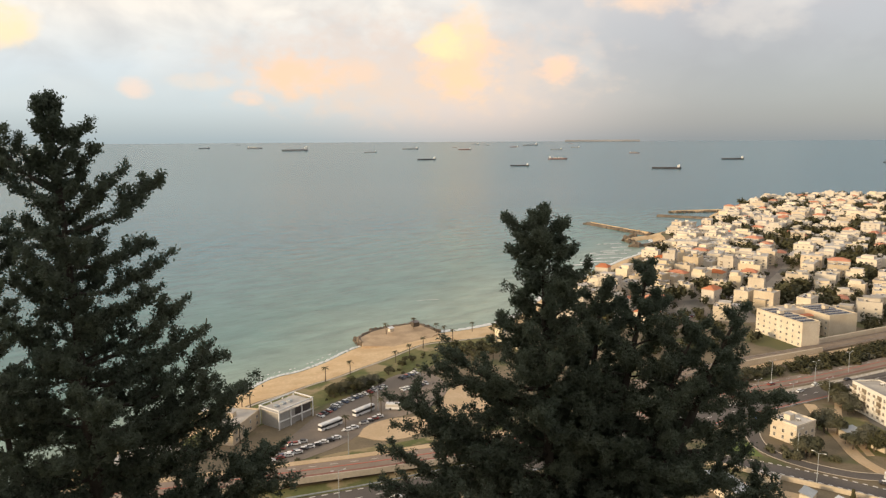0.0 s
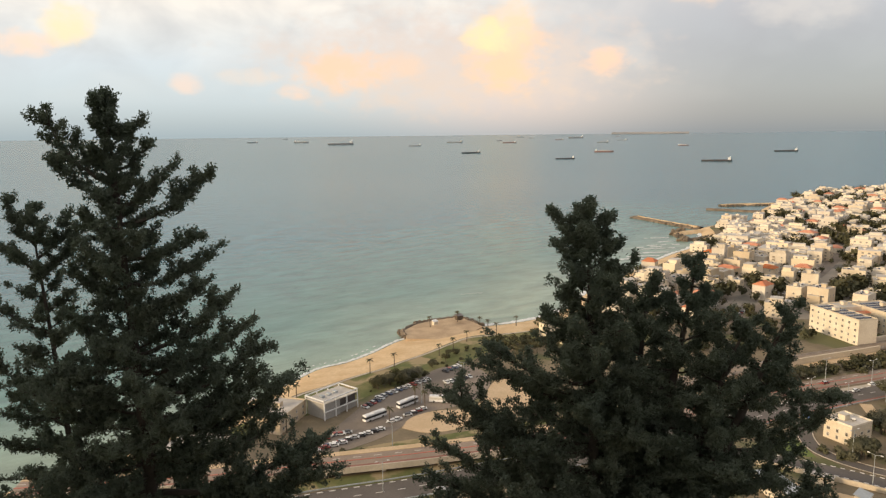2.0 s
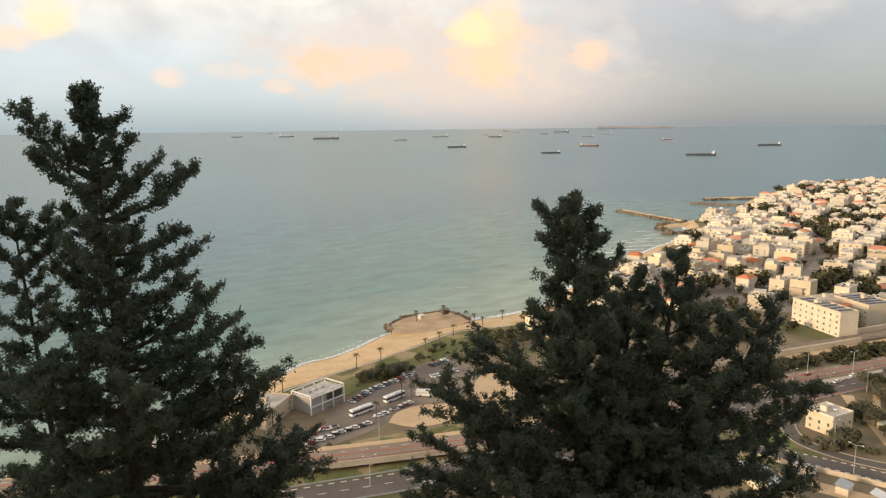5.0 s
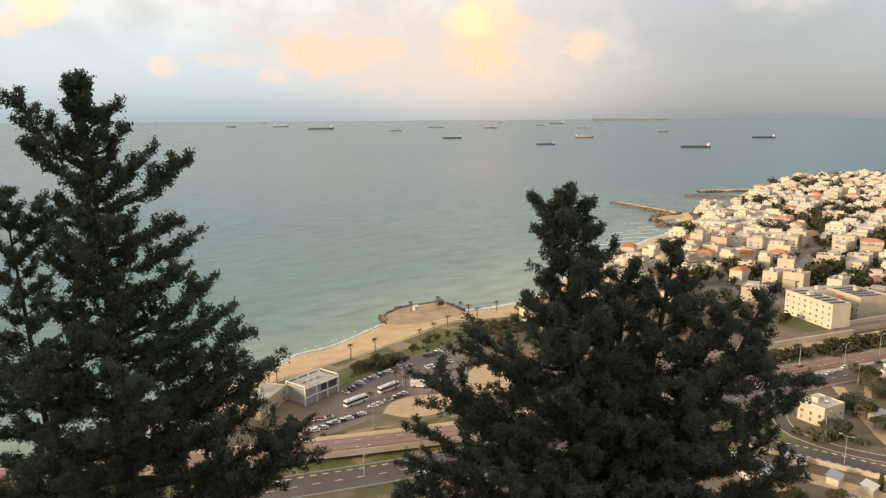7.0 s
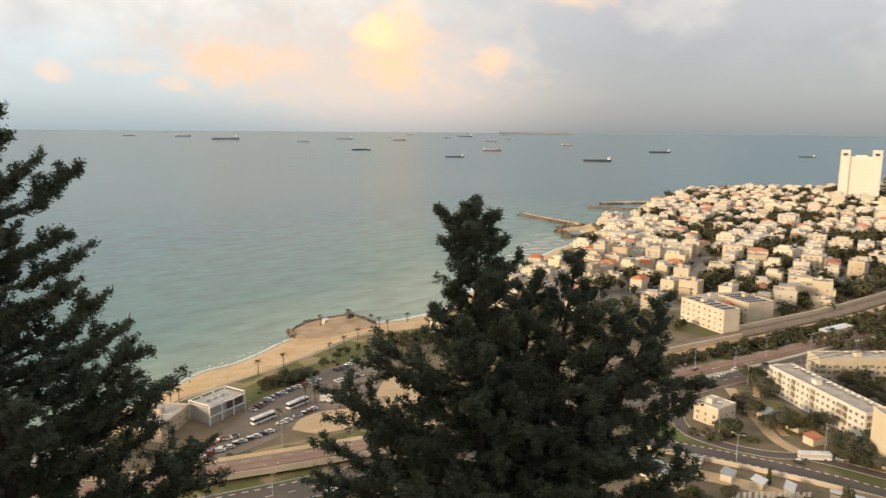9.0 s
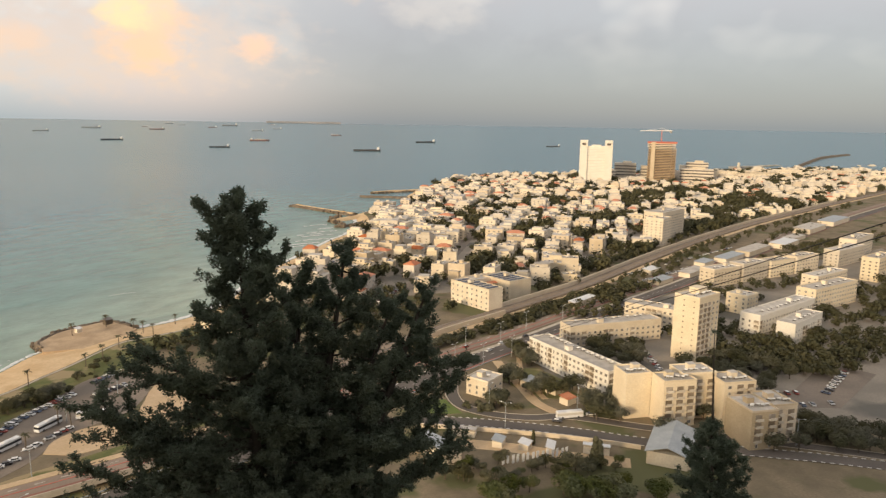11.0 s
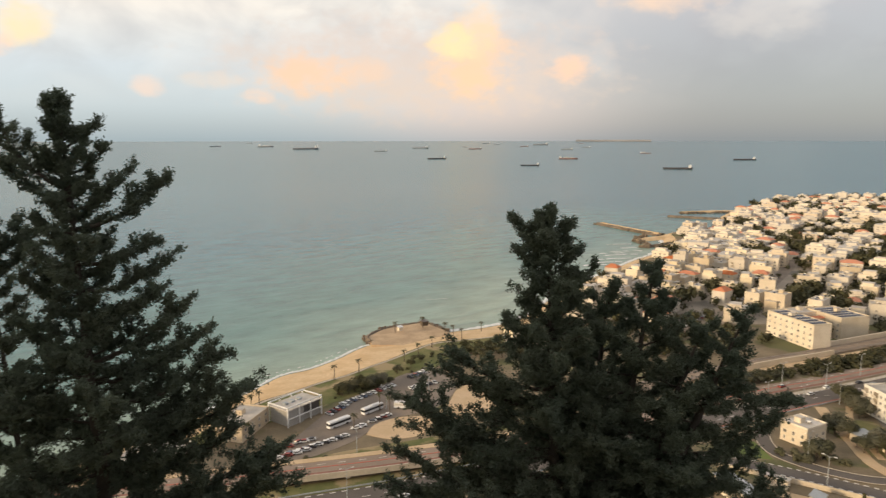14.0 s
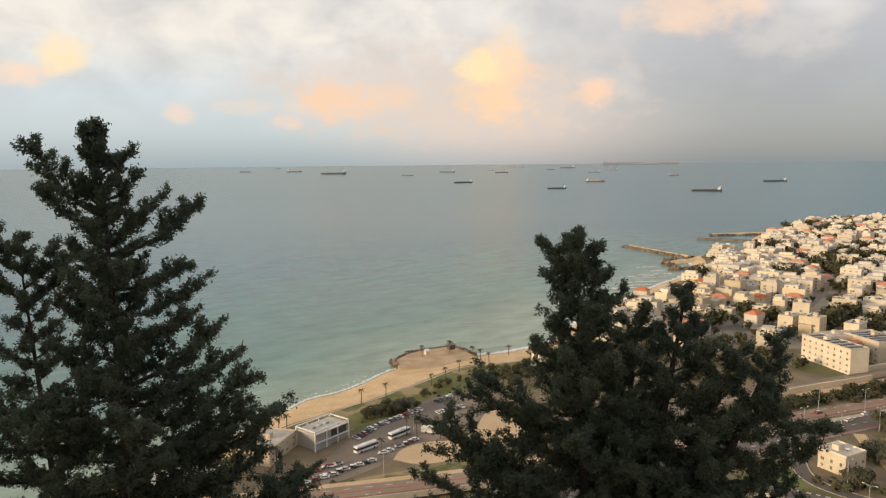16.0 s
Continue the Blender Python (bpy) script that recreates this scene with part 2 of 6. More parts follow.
FOAM = surface("sea_foam", (0.68, 0.70, 0.68), (0.80, 0.81, 0.79), 0.9, 0.8, 0.2, 0.0)
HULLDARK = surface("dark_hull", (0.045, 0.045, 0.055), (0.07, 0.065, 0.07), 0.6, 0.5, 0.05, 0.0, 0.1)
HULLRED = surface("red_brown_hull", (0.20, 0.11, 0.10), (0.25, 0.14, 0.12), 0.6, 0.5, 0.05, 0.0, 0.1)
# hull of the distant ships, with sea haze painted in as pale grey
HULLHAZE = surface("weathered_grey_hull", (0.22, 0.23, 0.25), (0.27, 0.27, 0.29), 0.6, 0.5, 0.05, 0.0, 0.1)
SHIPWHITE = surface("ship_white", (0.72, 0.72, 0.72), (0.80, 0.80, 0.80), 0.5, 0.5, 0.05, 0.0)
BROWNSLAB = surface("raw_concrete_floors", (0.40, 0.29, 0.18), (0.48, 0.36, 0.24), 0.9, 0.5, 0.05, 0.0)
BLUE = surface("blue_tarpaulin", (0.10, 0.18, 0.36), (0.16, 0.26, 0.46), 0.6, 1.5, 0.4, 0.1)
# brown painted in for balcony shade; also colours the tower's bathroom windows
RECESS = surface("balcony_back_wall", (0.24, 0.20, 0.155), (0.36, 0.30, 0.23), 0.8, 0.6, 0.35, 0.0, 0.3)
DARKBAND = surface("window_band", (0.10, 0.09, 0.085), (0.15, 0.13, 0.12), 0.4, 0.5, 0.1, 0.0, 0.1)
FARLAND = surface("far_shore_haze", (0.30, 0.30, 0.325), (0.34, 0.335, 0.355), 1.0, 0.01, 0.002, 0.0)


def paint_by_chance(name, colours, rough=0.35):
    m = bpy.data.materials.new(name)
    m.use_nodes = True
    t = m.node_tree
    info, r = t.nodes.new("ShaderNodeObjectInfo"), t.nodes.new("ShaderNodeValToRGB")
    r.color_ramp.interpolation = "CONSTANT"
    while len(r.color_ramp.elements) < len(colours):
        r.color_ramp.elements.new(0.5)
    for i, (e, c) in enumerate(zip(r.color_ramp.elements, colours)):
        e.position, e.color = i / len(colours), (*c, 1)
    t.links.new(info.outputs["Random"], r.inputs[0])
    t.links.new(r.outputs[0], t.nodes["Principled BSDF"].inputs["Base Color"])
    t.nodes["Principled BSDF"].inputs["Roughness"].default_value = rough
    return m


CARPAINT = paint_by_chance("car_paint", [(0.75, 0.75, 0.74), (0.5, 0.5, 0.5), (0.78, 0.77, 0.75), (0.06, 0.06, 0.07), (0.70, 0.70, 0.70), (0.25, 0.26, 0.28), (0.30, 0.06, 0.05), (0.76, 0.76, 0.75), (0.10, 0.13, 0.2)])

# the sea: teal water over a paler shelf along the beach, with two scales of waves
SEA = bpy.data.materials.new("sea_water")
SEA.use_nodes = True
t = SEA.node_tree
p = t.nodes["Principled BSDF"]
p.inputs["Roughness"].default_value, p.inputs["IOR"].default_value = 0.27, 1.33
p.inputs["Specular IOR Level"].default_value = 0.5
g = t.nodes.new("ShaderNodeNewGeometry")


def sea_node(kind, **inputs):
    n = t.nodes.new(kind)
    for k, v in inputs.items():
        k = k.replace("_", " ")
        if isinstance(v, (int, float, tuple)):
            n.inputs[k].default_value = v
        else:
            t.links.new(v, n.inputs[k])
    return n


off = t.nodes.new("ShaderNodeVectorMath")
off.operation = "DOT_PRODUCT"
off.inputs[1].default_value = (-0.789, 0.615, 0)
t.links.new(g.outputs["Position"], off.inputs[0])
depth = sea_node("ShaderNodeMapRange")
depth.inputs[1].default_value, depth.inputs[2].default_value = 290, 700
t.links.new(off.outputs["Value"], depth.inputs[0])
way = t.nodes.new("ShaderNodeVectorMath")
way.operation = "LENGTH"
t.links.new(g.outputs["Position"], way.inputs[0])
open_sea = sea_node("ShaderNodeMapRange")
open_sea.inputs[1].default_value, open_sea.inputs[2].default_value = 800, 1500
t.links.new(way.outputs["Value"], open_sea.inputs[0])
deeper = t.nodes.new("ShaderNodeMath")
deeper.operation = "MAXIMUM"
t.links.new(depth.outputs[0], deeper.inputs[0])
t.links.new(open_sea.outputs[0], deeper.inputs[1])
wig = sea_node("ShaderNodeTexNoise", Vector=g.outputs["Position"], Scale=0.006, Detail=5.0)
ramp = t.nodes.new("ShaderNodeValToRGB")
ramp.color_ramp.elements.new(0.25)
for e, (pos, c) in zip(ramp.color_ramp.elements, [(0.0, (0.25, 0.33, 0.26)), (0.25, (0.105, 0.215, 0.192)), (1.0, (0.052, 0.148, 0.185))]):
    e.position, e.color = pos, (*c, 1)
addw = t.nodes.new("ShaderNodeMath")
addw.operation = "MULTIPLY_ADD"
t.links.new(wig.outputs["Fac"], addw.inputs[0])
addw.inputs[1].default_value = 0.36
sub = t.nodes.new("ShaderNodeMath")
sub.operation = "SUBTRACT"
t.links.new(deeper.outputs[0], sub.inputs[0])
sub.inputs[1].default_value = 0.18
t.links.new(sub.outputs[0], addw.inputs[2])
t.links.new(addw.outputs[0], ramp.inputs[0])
turn = sea_node("ShaderNodeMapping", Vector=g.outputs["Position"], Rotation=(0, 0, radians(-34)))
crest = sea_node("ShaderNodeMapping", Vector=turn.outputs[0], Scale=(1.0, 2.4, 1.0))
swell = sea_node("ShaderNodeTexNoise", Vector=crest.outputs[0], Scale=0.026, Detail=6.0, Roughness=0.62)
calm = sea_node("ShaderNodeMapRange")
calm.inputs[1].default_value, calm.inputs[2].default_value, calm.inputs[3].default_value, calm.inputs[4].default_value = 500, 2400, 0.6, 0.06
t.links.new(way.outputs["Value"], calm.inputs[0])
streak = sea_node("ShaderNodeMapRange")
streak.inputs[1].default_value, streak.inputs[2].default_value, streak.inputs[3].default_value, streak.inputs[4].default_value = 0.35, 0.65, 0.80, 1.22
t.links.new(swell.outputs["Fac"], streak.inputs[0])
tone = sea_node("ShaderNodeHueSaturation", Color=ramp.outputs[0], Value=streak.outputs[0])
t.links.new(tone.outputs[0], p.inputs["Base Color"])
swell_bump = sea_node("ShaderNodeBump", Strength=calm.outputs[0], Distance=2.4, Height=swell.outputs["Fac"])
chop = sea_node("ShaderNodeTexNoise", Vector=g.outputs["Position"], Scale=0.3, Detail=4.0)
chop_bump = sea_node("ShaderNodeBump", Strength=0.3, Distance=0.25, Height=chop.outputs["Fac"], Normal=swell_bump.outputs[0])
t.links.new(chop_bump.outputs[0], p.inputs["Normal"])

# ---- building helpers ----
GZ = 4.0  # height of the coastal plain above the sea


def mesh_of(name, bm, *mats):
    me = bpy.data.meshes.new(name)
    bm.normal_update()
    bm.to_mesh(me)
    bm.free()
    for m in mats:
        me.materials.append(m)
    return me


def part(name, bm, mat, parent, label=""):
    mats = mat if isinstance(mat, (list, tuple)) else [mat]
    ob = new(name, bm if isinstance(bm, bpy.types.Mesh) else mesh_of(name, bm, *mats))
    ob.parent = parent
    return tagged(ob, label)


FAMILY = {}


def clone(ob, m):
    """As copy_thing, for many copies: the list of a thing's parts is looked up once."""
    if ob not in FAMILY:
        FAMILY[ob] = (ob, *ob.children_recursive)
    made = {}
    for o in FAMILY[ob]:
        made[o] = o.copy()
        scene.collection.objects.link(made[o])
        made[o].parent = made.get(o.parent, o.parent)
        made[o].matrix_parent_inverse = o.matrix_parent_inverse
    made[ob].matrix_basis = m
    return made[ob]


def box(bm, x, y, z, sx, sy, sz, turn=0.0, mat=0, taper=1.0):
    """A box on the height z, centred in x and y."""
    c, s = math.cos(turn), math.sin(turn)
    vs = []
    for k, f in ((0, 1.0), (1, taper)):
        for i, j in ((-1, -1), (1, -1), (1, 1), (-1, 1)):
            a, b = i * sx / 2 * f, j * sy / 2 * f
            vs.append(bm.verts.new((x + a * c - b * s, y + a * s + b * c, z + k * sz)))
    for f in ((3, 2, 1, 0), (4, 5, 6, 7), (0, 1, 5, 4), (1, 2, 6, 5), (2, 3, 7, 6), (3, 0, 4, 7)):
        bm.faces.new([vs[i] for i in f]).material_index = mat


def tube(bm, a, b, ra, rb, n=6, mat=0):
    a, b = Vector(a), Vector(b)
    q = (b - a).to_track_quat("Z", "Y")
    rings = [[bm.verts.new(p0 + q @ Vector((r * math.cos(2 * math.pi * i / n), r * math.sin(2 * math.pi * i / n), 0))) for i in range(n)] for p0, r in ((a, ra), (b, rb))]
    for i in range(n):
        bm.faces.new((rings[0][i], rings[0][(i + 1) % n], rings[1][(i + 1) % n], rings[1][i])).material_index = mat
    bm.faces.new(rings[0][::-1]).material_index = mat
    bm.faces.new(rings[1]).material_index = mat


def skin(bm, pts, radii, n=6):
    """One continuous round limb through points."""
    rings, m = [], len(pts)
    for i, q in enumerate(pts):
        d = (pts[min(i + 1, m - 1)] - pts[max(i - 1, 0)]).to_track_quat("Z", "Y")
        rings.append([bm.verts.new(q + d @ Vector((radii[i] * math.cos(2 * math.pi * k / n), radii[i] * math.sin(2 * math.pi * k / n), 0))) for k in range(n)])
    for a, b in zip(rings, rings[1:]):
        for k in range(n):
            bm.faces.new((a[k], a[(k + 1) % n], b[(k + 1) % n], b[k])).smooth = True
    bm.faces.new(rings[0][::-1])
    bm.faces.new(rings[-1])


def curve(points, n=6):
    """Catmull-Rom line through points."""
    pts = [Vector(p) for p in points]
    pts = [pts[0] * 2 - pts[1], *pts, pts[-1] * 2 - pts[-2]]
    out = []
    for i in range(1, len(pts) - 2):
        a, b, c, d = pts[i - 1:i + 3]
        for k in range(n):
            u = k / n
            out.append(0.5 * (2 * b + (c - a) * u + (2 * a - 5 * b + 4 * c - d) * u * u + (3 * b - a - 3 * c + d) * u ** 3))
    return out + [pts[-2]]


def sides(line, offset):
    out = []
    for i, q in enumerate(line):
        d = line[min(i + 1, len(line) - 1)] - line[max(i - 1, 0)]
        d = Vector((-d.y, d.x)).normalized()
        out.append(Vector((q.x + d.x * offset, q.y + d.y * offset)))
    return out


def ribbon(name, line, o1, o2, z, mat, thick=0.12, parent=None):
    """A slab that follows a line in the plan, from offset o1 to o2 (left is plus)."""
    bm = bmesh.new()
    lo, hi = sides(line, min(o1, o2)), sides(line, max(o1, o2))
    zs = [z(q) if callable(z) else z for q in line]
    rows = [[bm.verts.new((*p0, zz)) for p0, zz in ((b, zc - thick), (b, zc), (a, zc), (a, zc - thick))] for a, b, zc in zip(lo, hi, zs)]
    for r, s in zip(rows, rows[1:]):
        for i in range(3):
            bm.faces.new((r[i], r[i + 1], s[i + 1], s[i]))
    bm.faces.new(rows[0][::-1])
    bm.faces.new(rows[-1])
    return part(name, bm, mat, parent)


def dashes(name, line, offset, width, dash, gap, z, mat):
    bm = bmesh.new()
    side = sides(line, offset)
    walked, nxt = 0.0, 0.0
    for a, b in zip(side, side[1:]):
        ln, d = (b - a).length, (b - a).normalized()
        while nxt < walked + ln:
            q = a + d * (nxt - walked + dash / 2)
            box(bm, q.x, q.y, (z(q) if callable(z) else z) - 0.05, dash, width, 0.09, math.atan2(d.y, d.x))
            nxt += dash + gap
        walked += ln
    return part(name, bm, mat, None)


def patch(name, pts, z, mat, smooth=4, thick=0.3):
    line = curve([*pts, pts[0]], smooth)[:-1] if smooth else [Vector(q) for q in pts]
    bm = bmesh.new()
    top = [bm.verts.new((q.x, q.y, z)) for q in line]
    low = [bm.verts.new((q.x, q.y, z - thick)) for q in line]
    f = bm.faces.new(top)
    f.normal_update()
    if f.normal.z < 0:
        f.normal_flip()
    for i in range(len(line)):
        j = (i + 1) % len(line)
        bm.faces.new((top[i], top[j], low[j], low[i]))
    bmesh.ops.triangulate(bm, faces=[f])
    return tagged(part(name, bm, mat, None), kind="structure")


# ---- sea, land, beach ----
COAST = [  # waterline and inner edge of the beach, in pairs
    ((-260, 120), (-235, 110)), ((-150, 270), (-128, 245)), ((-108, 330), (-94, 305)), ((-94, 354), (-84, 329)), ((-82, 380), (-71, 343)), ((-68, 392), (-57, 359)), ((-55, 410), (-46, 369)),
    ((-40, 437), (-35, 383)), ((-20, 452), (-23, 397)), ((13, 469), (2, 430)), ((35, 478), (25, 438)), ((60, 496), (48, 448)), ((80, 525), (76, 485)), ((99, 565), (108, 545)), ((142, 638), (156, 630)), ((174, 682), (188, 674)), ((222, 752), (236, 744)),
    ((261, 801), (276, 793)), ((285, 850), (300, 845)), ((303, 900), (318, 898)), ((318, 955), (332, 950)), ((372, 999), (380, 985)), ((422, 1042), (434, 1034)),
    ((468, 1137), (480, 1130)), ((552, 1269), (562, 1260)), ((713, 1457), (720, 1445)), ((879, 1545), (880, 1532)), ((1083, 1506), (1083, 1494)), ((1499, 1595), (1499, 1583)),
    ((2022, 1609), (2022, 1597)), ((3300, 1700), (3300, 1688)),
]
shore, inner = curve([a for a, b in COAST], 5), curve([b for a, b in COAST], 5)


def sea_height(r):
    """Flat near by, then rising gently so that the far water ends at the eye's horizon."""
    if r < 1900:
        return 0.0
    return 0.0445 * (r - 1900 - 300 * (1 - math.exp(-(r - 1900) / 300)))


bm = bmesh.new()
radii = [20, 120, 220, 320, 450, 600, 800, 1050, 1350, 1700, 1900, 2050, 2200, 2400, 2700, 3000, 3300, 3700, 4100, 4500, 4850]
rings = [[bm.verts.new((r * math.sin(2 * math.pi * i / 180), r * math.cos(2 * math.pi * i / 180), sea_height(r))) for i in range(180)] for r in radii]
for a, b in zip(rings, rings[1:]):
    for i in range(180):
        bm.faces.new((a[i], b[i], b[(i + 1) % 180], a[(i + 1) % 180])[::-1]).smooth = True
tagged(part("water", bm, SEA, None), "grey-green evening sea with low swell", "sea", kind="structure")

bm = bmesh.new()
rows = []
for a, b in zip(shore, inner):
    d = (b - a)
    out = a - d.normalized() * 25
    rows.append([bm.verts.new((*out, -6)), bm.verts.new((*(a - d * 0.02), -0.15)), bm.verts.new((*(a + d * 0.3), 1.3)), bm.verts.new((*(a + d * 0.75), 3.3)), bm.verts.new((*b, GZ))])
for r, s in zip(rows, rows[1:]):
    for i in range(4):
        bm.faces.new((r[i + 1], r[i], s[i], s[i + 1])[::-1]).smooth = True
tagged(part("beach", bm, SAND, None), "long curved sandy beach", "beach", kind="structure")

bm = bmesh.new()
line = [*[Vector((q.x, q.y)) for q in inner], Vector((3300, -900)), Vector((-500, -900)), Vector((-500, 60))]
f = bm.faces.new([bm.verts.new((q.x, q.y, GZ)) for q in line])
bmesh.ops.triangulate(bm, faces=[f])
bmesh.ops.recalc_face_normals(bm, faces=bm.faces)
if sum(q.normal.z for q in bm.faces) < 0:
    bmesh.ops.reverse_faces(bm, faces=bm.faces)
tagged(part("ground", bm, DIRT, None), "dry coastal plain with earth and weeds", "ground", kind="structure")

# the hillside below the viewpoint
bm = bmesh.new()
prof = [0.0, 1.5, 5, 12, 25, 45, 70, 100, 130, 158]
rings = []
for r in prof:
    ring = []
    for i in range(72):
        az = -math.pi + 2 * math.pi * i / 72
        k = min(1, max(0, (abs(math.degrees(az)) - 95) / 35))
        slope = 0.80 * (1 - k * k * (3 - 2 * k))
        z = EYE - 1.65 - slope * max(0, r - 1.5) + (noise.noise(Vector((r * 0.1, az * 3, 0))) * 0.5 - 0.3 if r > 4 else 0)
        ring.append(bm.verts.new((r * math.sin(az), r * math.cos(az), z)))
    rings.append(ring)
for a, b in zip(rings[1:], rings[2:]):
    for i in range(72):
        bm.faces.new((a[i], b[i], b[(i + 1) % 72], a[(i + 1) % 72])[::-1]).smooth = True
bm.faces.new(rings[1][::-1])
bmesh.ops.delete(bm, geom=rings[0], context="VERTS")
tagged(part("hillside", bm, GRASS, None), "steep overgrown hillside below the viewpoint", "hill", kind="structure")

# an unseen bank added on the hill behind the viewpoint to keep the low sun off the conifers
bm = bmesh.new()
su, sv = Vector((math.sin(radians(SUN_AZ)), math.cos(radians(SUN_AZ)), 0)), Vector((math.cos(radians(SUN_AZ)), -math.sin(radians(SUN_AZ)), 0))
if sv.y < 0:
    sv = -sv
rows = []
for i in range(13):
    u = 12 + i * 3.5
    row = []
    for k in range(25):
        v = -70 + k * 4.0
        e = max(0.0, min(1.0, (26 - v) / 5)) * max(0.0, min(1.0, (v + 70) / 8))
        hgt = 14 * math.sin(math.pi * min(1, (u - 12) / 36)) ** 0.7 * e if i not in (0, 12) else 0
        q = su * u + sv * v
        row.append(bm.verts.new((q.x, q.y, EYE - 2.4 + hgt + (noise.noise(q * 0.15) * 0.8 if hgt > 0 else 0) - (40 if e == 0 else 0))))
    rows.append(row)
for a, b in zip(rows, rows[1:]):
    for k in range(24):
        bm.faces.new((a[k], b[k], b[k + 1], a[k + 1])).smooth = True
bmesh.ops.recalc_face_normals(bm, faces=bm.faces)
tagged(part("hill_bank", bm, GRASS, None), "unseen grassy bank added behind the viewpoint to shade the conifers", "hill", kind="structure")

# ---- roads, railway, lots ----
def structure(ob, label, category):
    return tagged(ob, label, category, kind="structure")


patch("town_ground", [(120, 480), (230, 470), (300, 480), (480, 550), (820, 720), (1300, 920), (2600, 1500), (1500, 1560), (1083, 1480), (880, 1515), (720, 1425), (490, 1125), (400, 1000), (345, 950), (320, 870), (245, 735), (165, 625)], GZ + 0.05, STREET, 2)
patch("grass_verge", [(-128, 243), (-94, 303), (-83, 328), (-70, 342), (-56, 358), (-45, 368), (-34, 382), (-22, 396), (-9, 414), (3, 428), (26, 436), (49, 446), (62, 462), (60, 440), (30, 415), (12, 395), (0, 376), (-12, 366), (-30, 346), (-44, 332), (-52, 322), (-66, 310), (-84, 290), (-112, 240)], GZ + 0.06, GRASS, 2)
structure(ribbon("promenade", curve([(-92, 306), (-82, 329), (-69, 343.5), (-55, 359.5), (-44, 369.5), (-33, 383.5), (-21, 397.5), (-8, 415.5), (4, 429), (27, 437), (50, 447)], 5), -1.2, 0.2, GZ + 0.22, CONCRETE, 0.5), "narrow pale walk between the sand and the grass", "walk")
structure(patch("parking_lot", [(-68, 262), (-56, 292), (-50, 310), (-42, 328), (-26, 350), (-12, 372), (6, 372), (14, 350), (6, 325), (-5, 315), (-20, 306), (-32, 284), (-52, 266)], GZ + 0.09, LOT, 3), "worn asphalt parking lot beside the beach", "parking lot")
structure(patch("sandy_lot", [(-27, 291), (-16, 286), (-3, 290), (8, 302), (30, 312), (44, 330), (30, 352), (16, 350), (8, 322), (-2, 312), (-14, 310), (-24, 302)], GZ + 0.13, SANDLOT, 3), "bare sandy lot beside the parking rows", "lot")
patch("grass_slope", [(-60, 262), (-34, 275), (-9, 284), (18, 294), (50, 306), (50, 301), (16, 288), (-9, 278), (-34, 269), (-60, 256)], GZ + 0.10, GRASS, 0)
patch("green_patch", [(120, 271), (131, 264.5), (137, 263), (137, 280), (130, 283), (122, 278)], GZ + 0.08, LAWN, 0)
patch("block_lawn", [(172, 298), (186, 304), (200, 300), (205, 262), (190, 256), (178, 266)], GZ + 0.08, GRASS, 0)
patch("hill_foot", [(60, 262), (118, 240), (150, 216), (185, 186), (220, 168), (250, 150), (230, 110), (120, 150), (40, 200)], GZ + 0.05, DIRT, 0)
patch("estate_ground", [(190, 252), (300, 175), (420, 230), (620, 330), (760, 480), (480, 430), (330, 385), (240, 345), (208, 320)], GZ + 0.05, STREET, 0)
structure(patch("car_park", [(248, 226), (300, 199), (360, 222), (352, 246), (296, 222), (262, 236)], GZ + 0.09, LOT, 0), "asphalt car park beside the apartment blocks", "car park")

def deck(lift):
    """Height of the upper road: a low viaduct at its near end that comes down to the plain."""
    return lambda q: GZ + lift + 3.0 * (1 - min(1, max(0, (q.x - 40) / 80))) ** 2 * (1 + 2 * min(1, max(0, (q.x - 40) / 80)))


upper = curve([(-160, 230), (-100, 239), (-51, 250.5), (-6, 262), (39, 277), (100, 308), (165, 338.5), (215, 358), (285, 388), (354, 416), (467, 464), (706, 572), (1000, 694), (1500, 880), (2400, 1180)], 6)
lower = curve([(-170, 196), (-100, 211), (-48, 229), (-12, 241), (45, 264), (100, 289), (165, 319), (205, 336), (285, 371), (354, 399), (467, 447), (706, 554), (1000, 674), (1500, 858), (2400, 1155)], 6)
structure(ribbon("road_upper", upper, -6.0, 6.0, deck(0.20), ROADTAN, 1.0), "grey asphalt carriageway along the railway", "road")
structure(ribbon("road_lower", lower, -7.0, 7.0, GZ + 0.18, ASPHALT), "grey asphalt carriageway", "road")
structure(ribbon("bus_lane_upper", upper, -4.6, -3.0, deck(0.24), BUSLANE), "worn red bus lane", "road")
structure(ribbon("bus_lane_lower", lower[30:], -6.4, -5.2, GZ + 0.22, BUSLANE), "worn red bus lane", "road")
structure(ribbon("verge_wall", upper[:30], 6.1, 9.6, deck(0.3), SANDLOT, 3.4), "pale concrete band beside the road", "verge")
structure(ribbon("viaduct_parapet", upper[:30], -6.6, -6.05, deck(1.1), CONCRETE, 2.3), "pale concrete road parapet", "parapet")
structure(ribbon("median", upper[33:], -10.8, -8.0, GZ + 0.26, CONCRETE), "narrow paved road median", "median")
for nm, ln, off, w, dsh, gp in (("lane_dashes", lower, 0.0, 0.25, 3, 5), ("edge_line", lower, 6.2, 0.5, 2.2, 2.2), ):
    structure(dashes(nm, ln[:70], off, w, dsh, gp, GZ + 0.25, PAINT), "white painted road marks", "road marking")
structure(dashes("red_kerb", lower[30:60], -6.8, 0.6, 6, 0.3, GZ + 0.28, REDPAINT), "red painted kerb line", "kerb")
structure(dashes("red_kerb", upper[:60], 1.0, 0.45, 14, 0.3, deck(0.29), REDPAINT), "red painted lane line", "road marking")

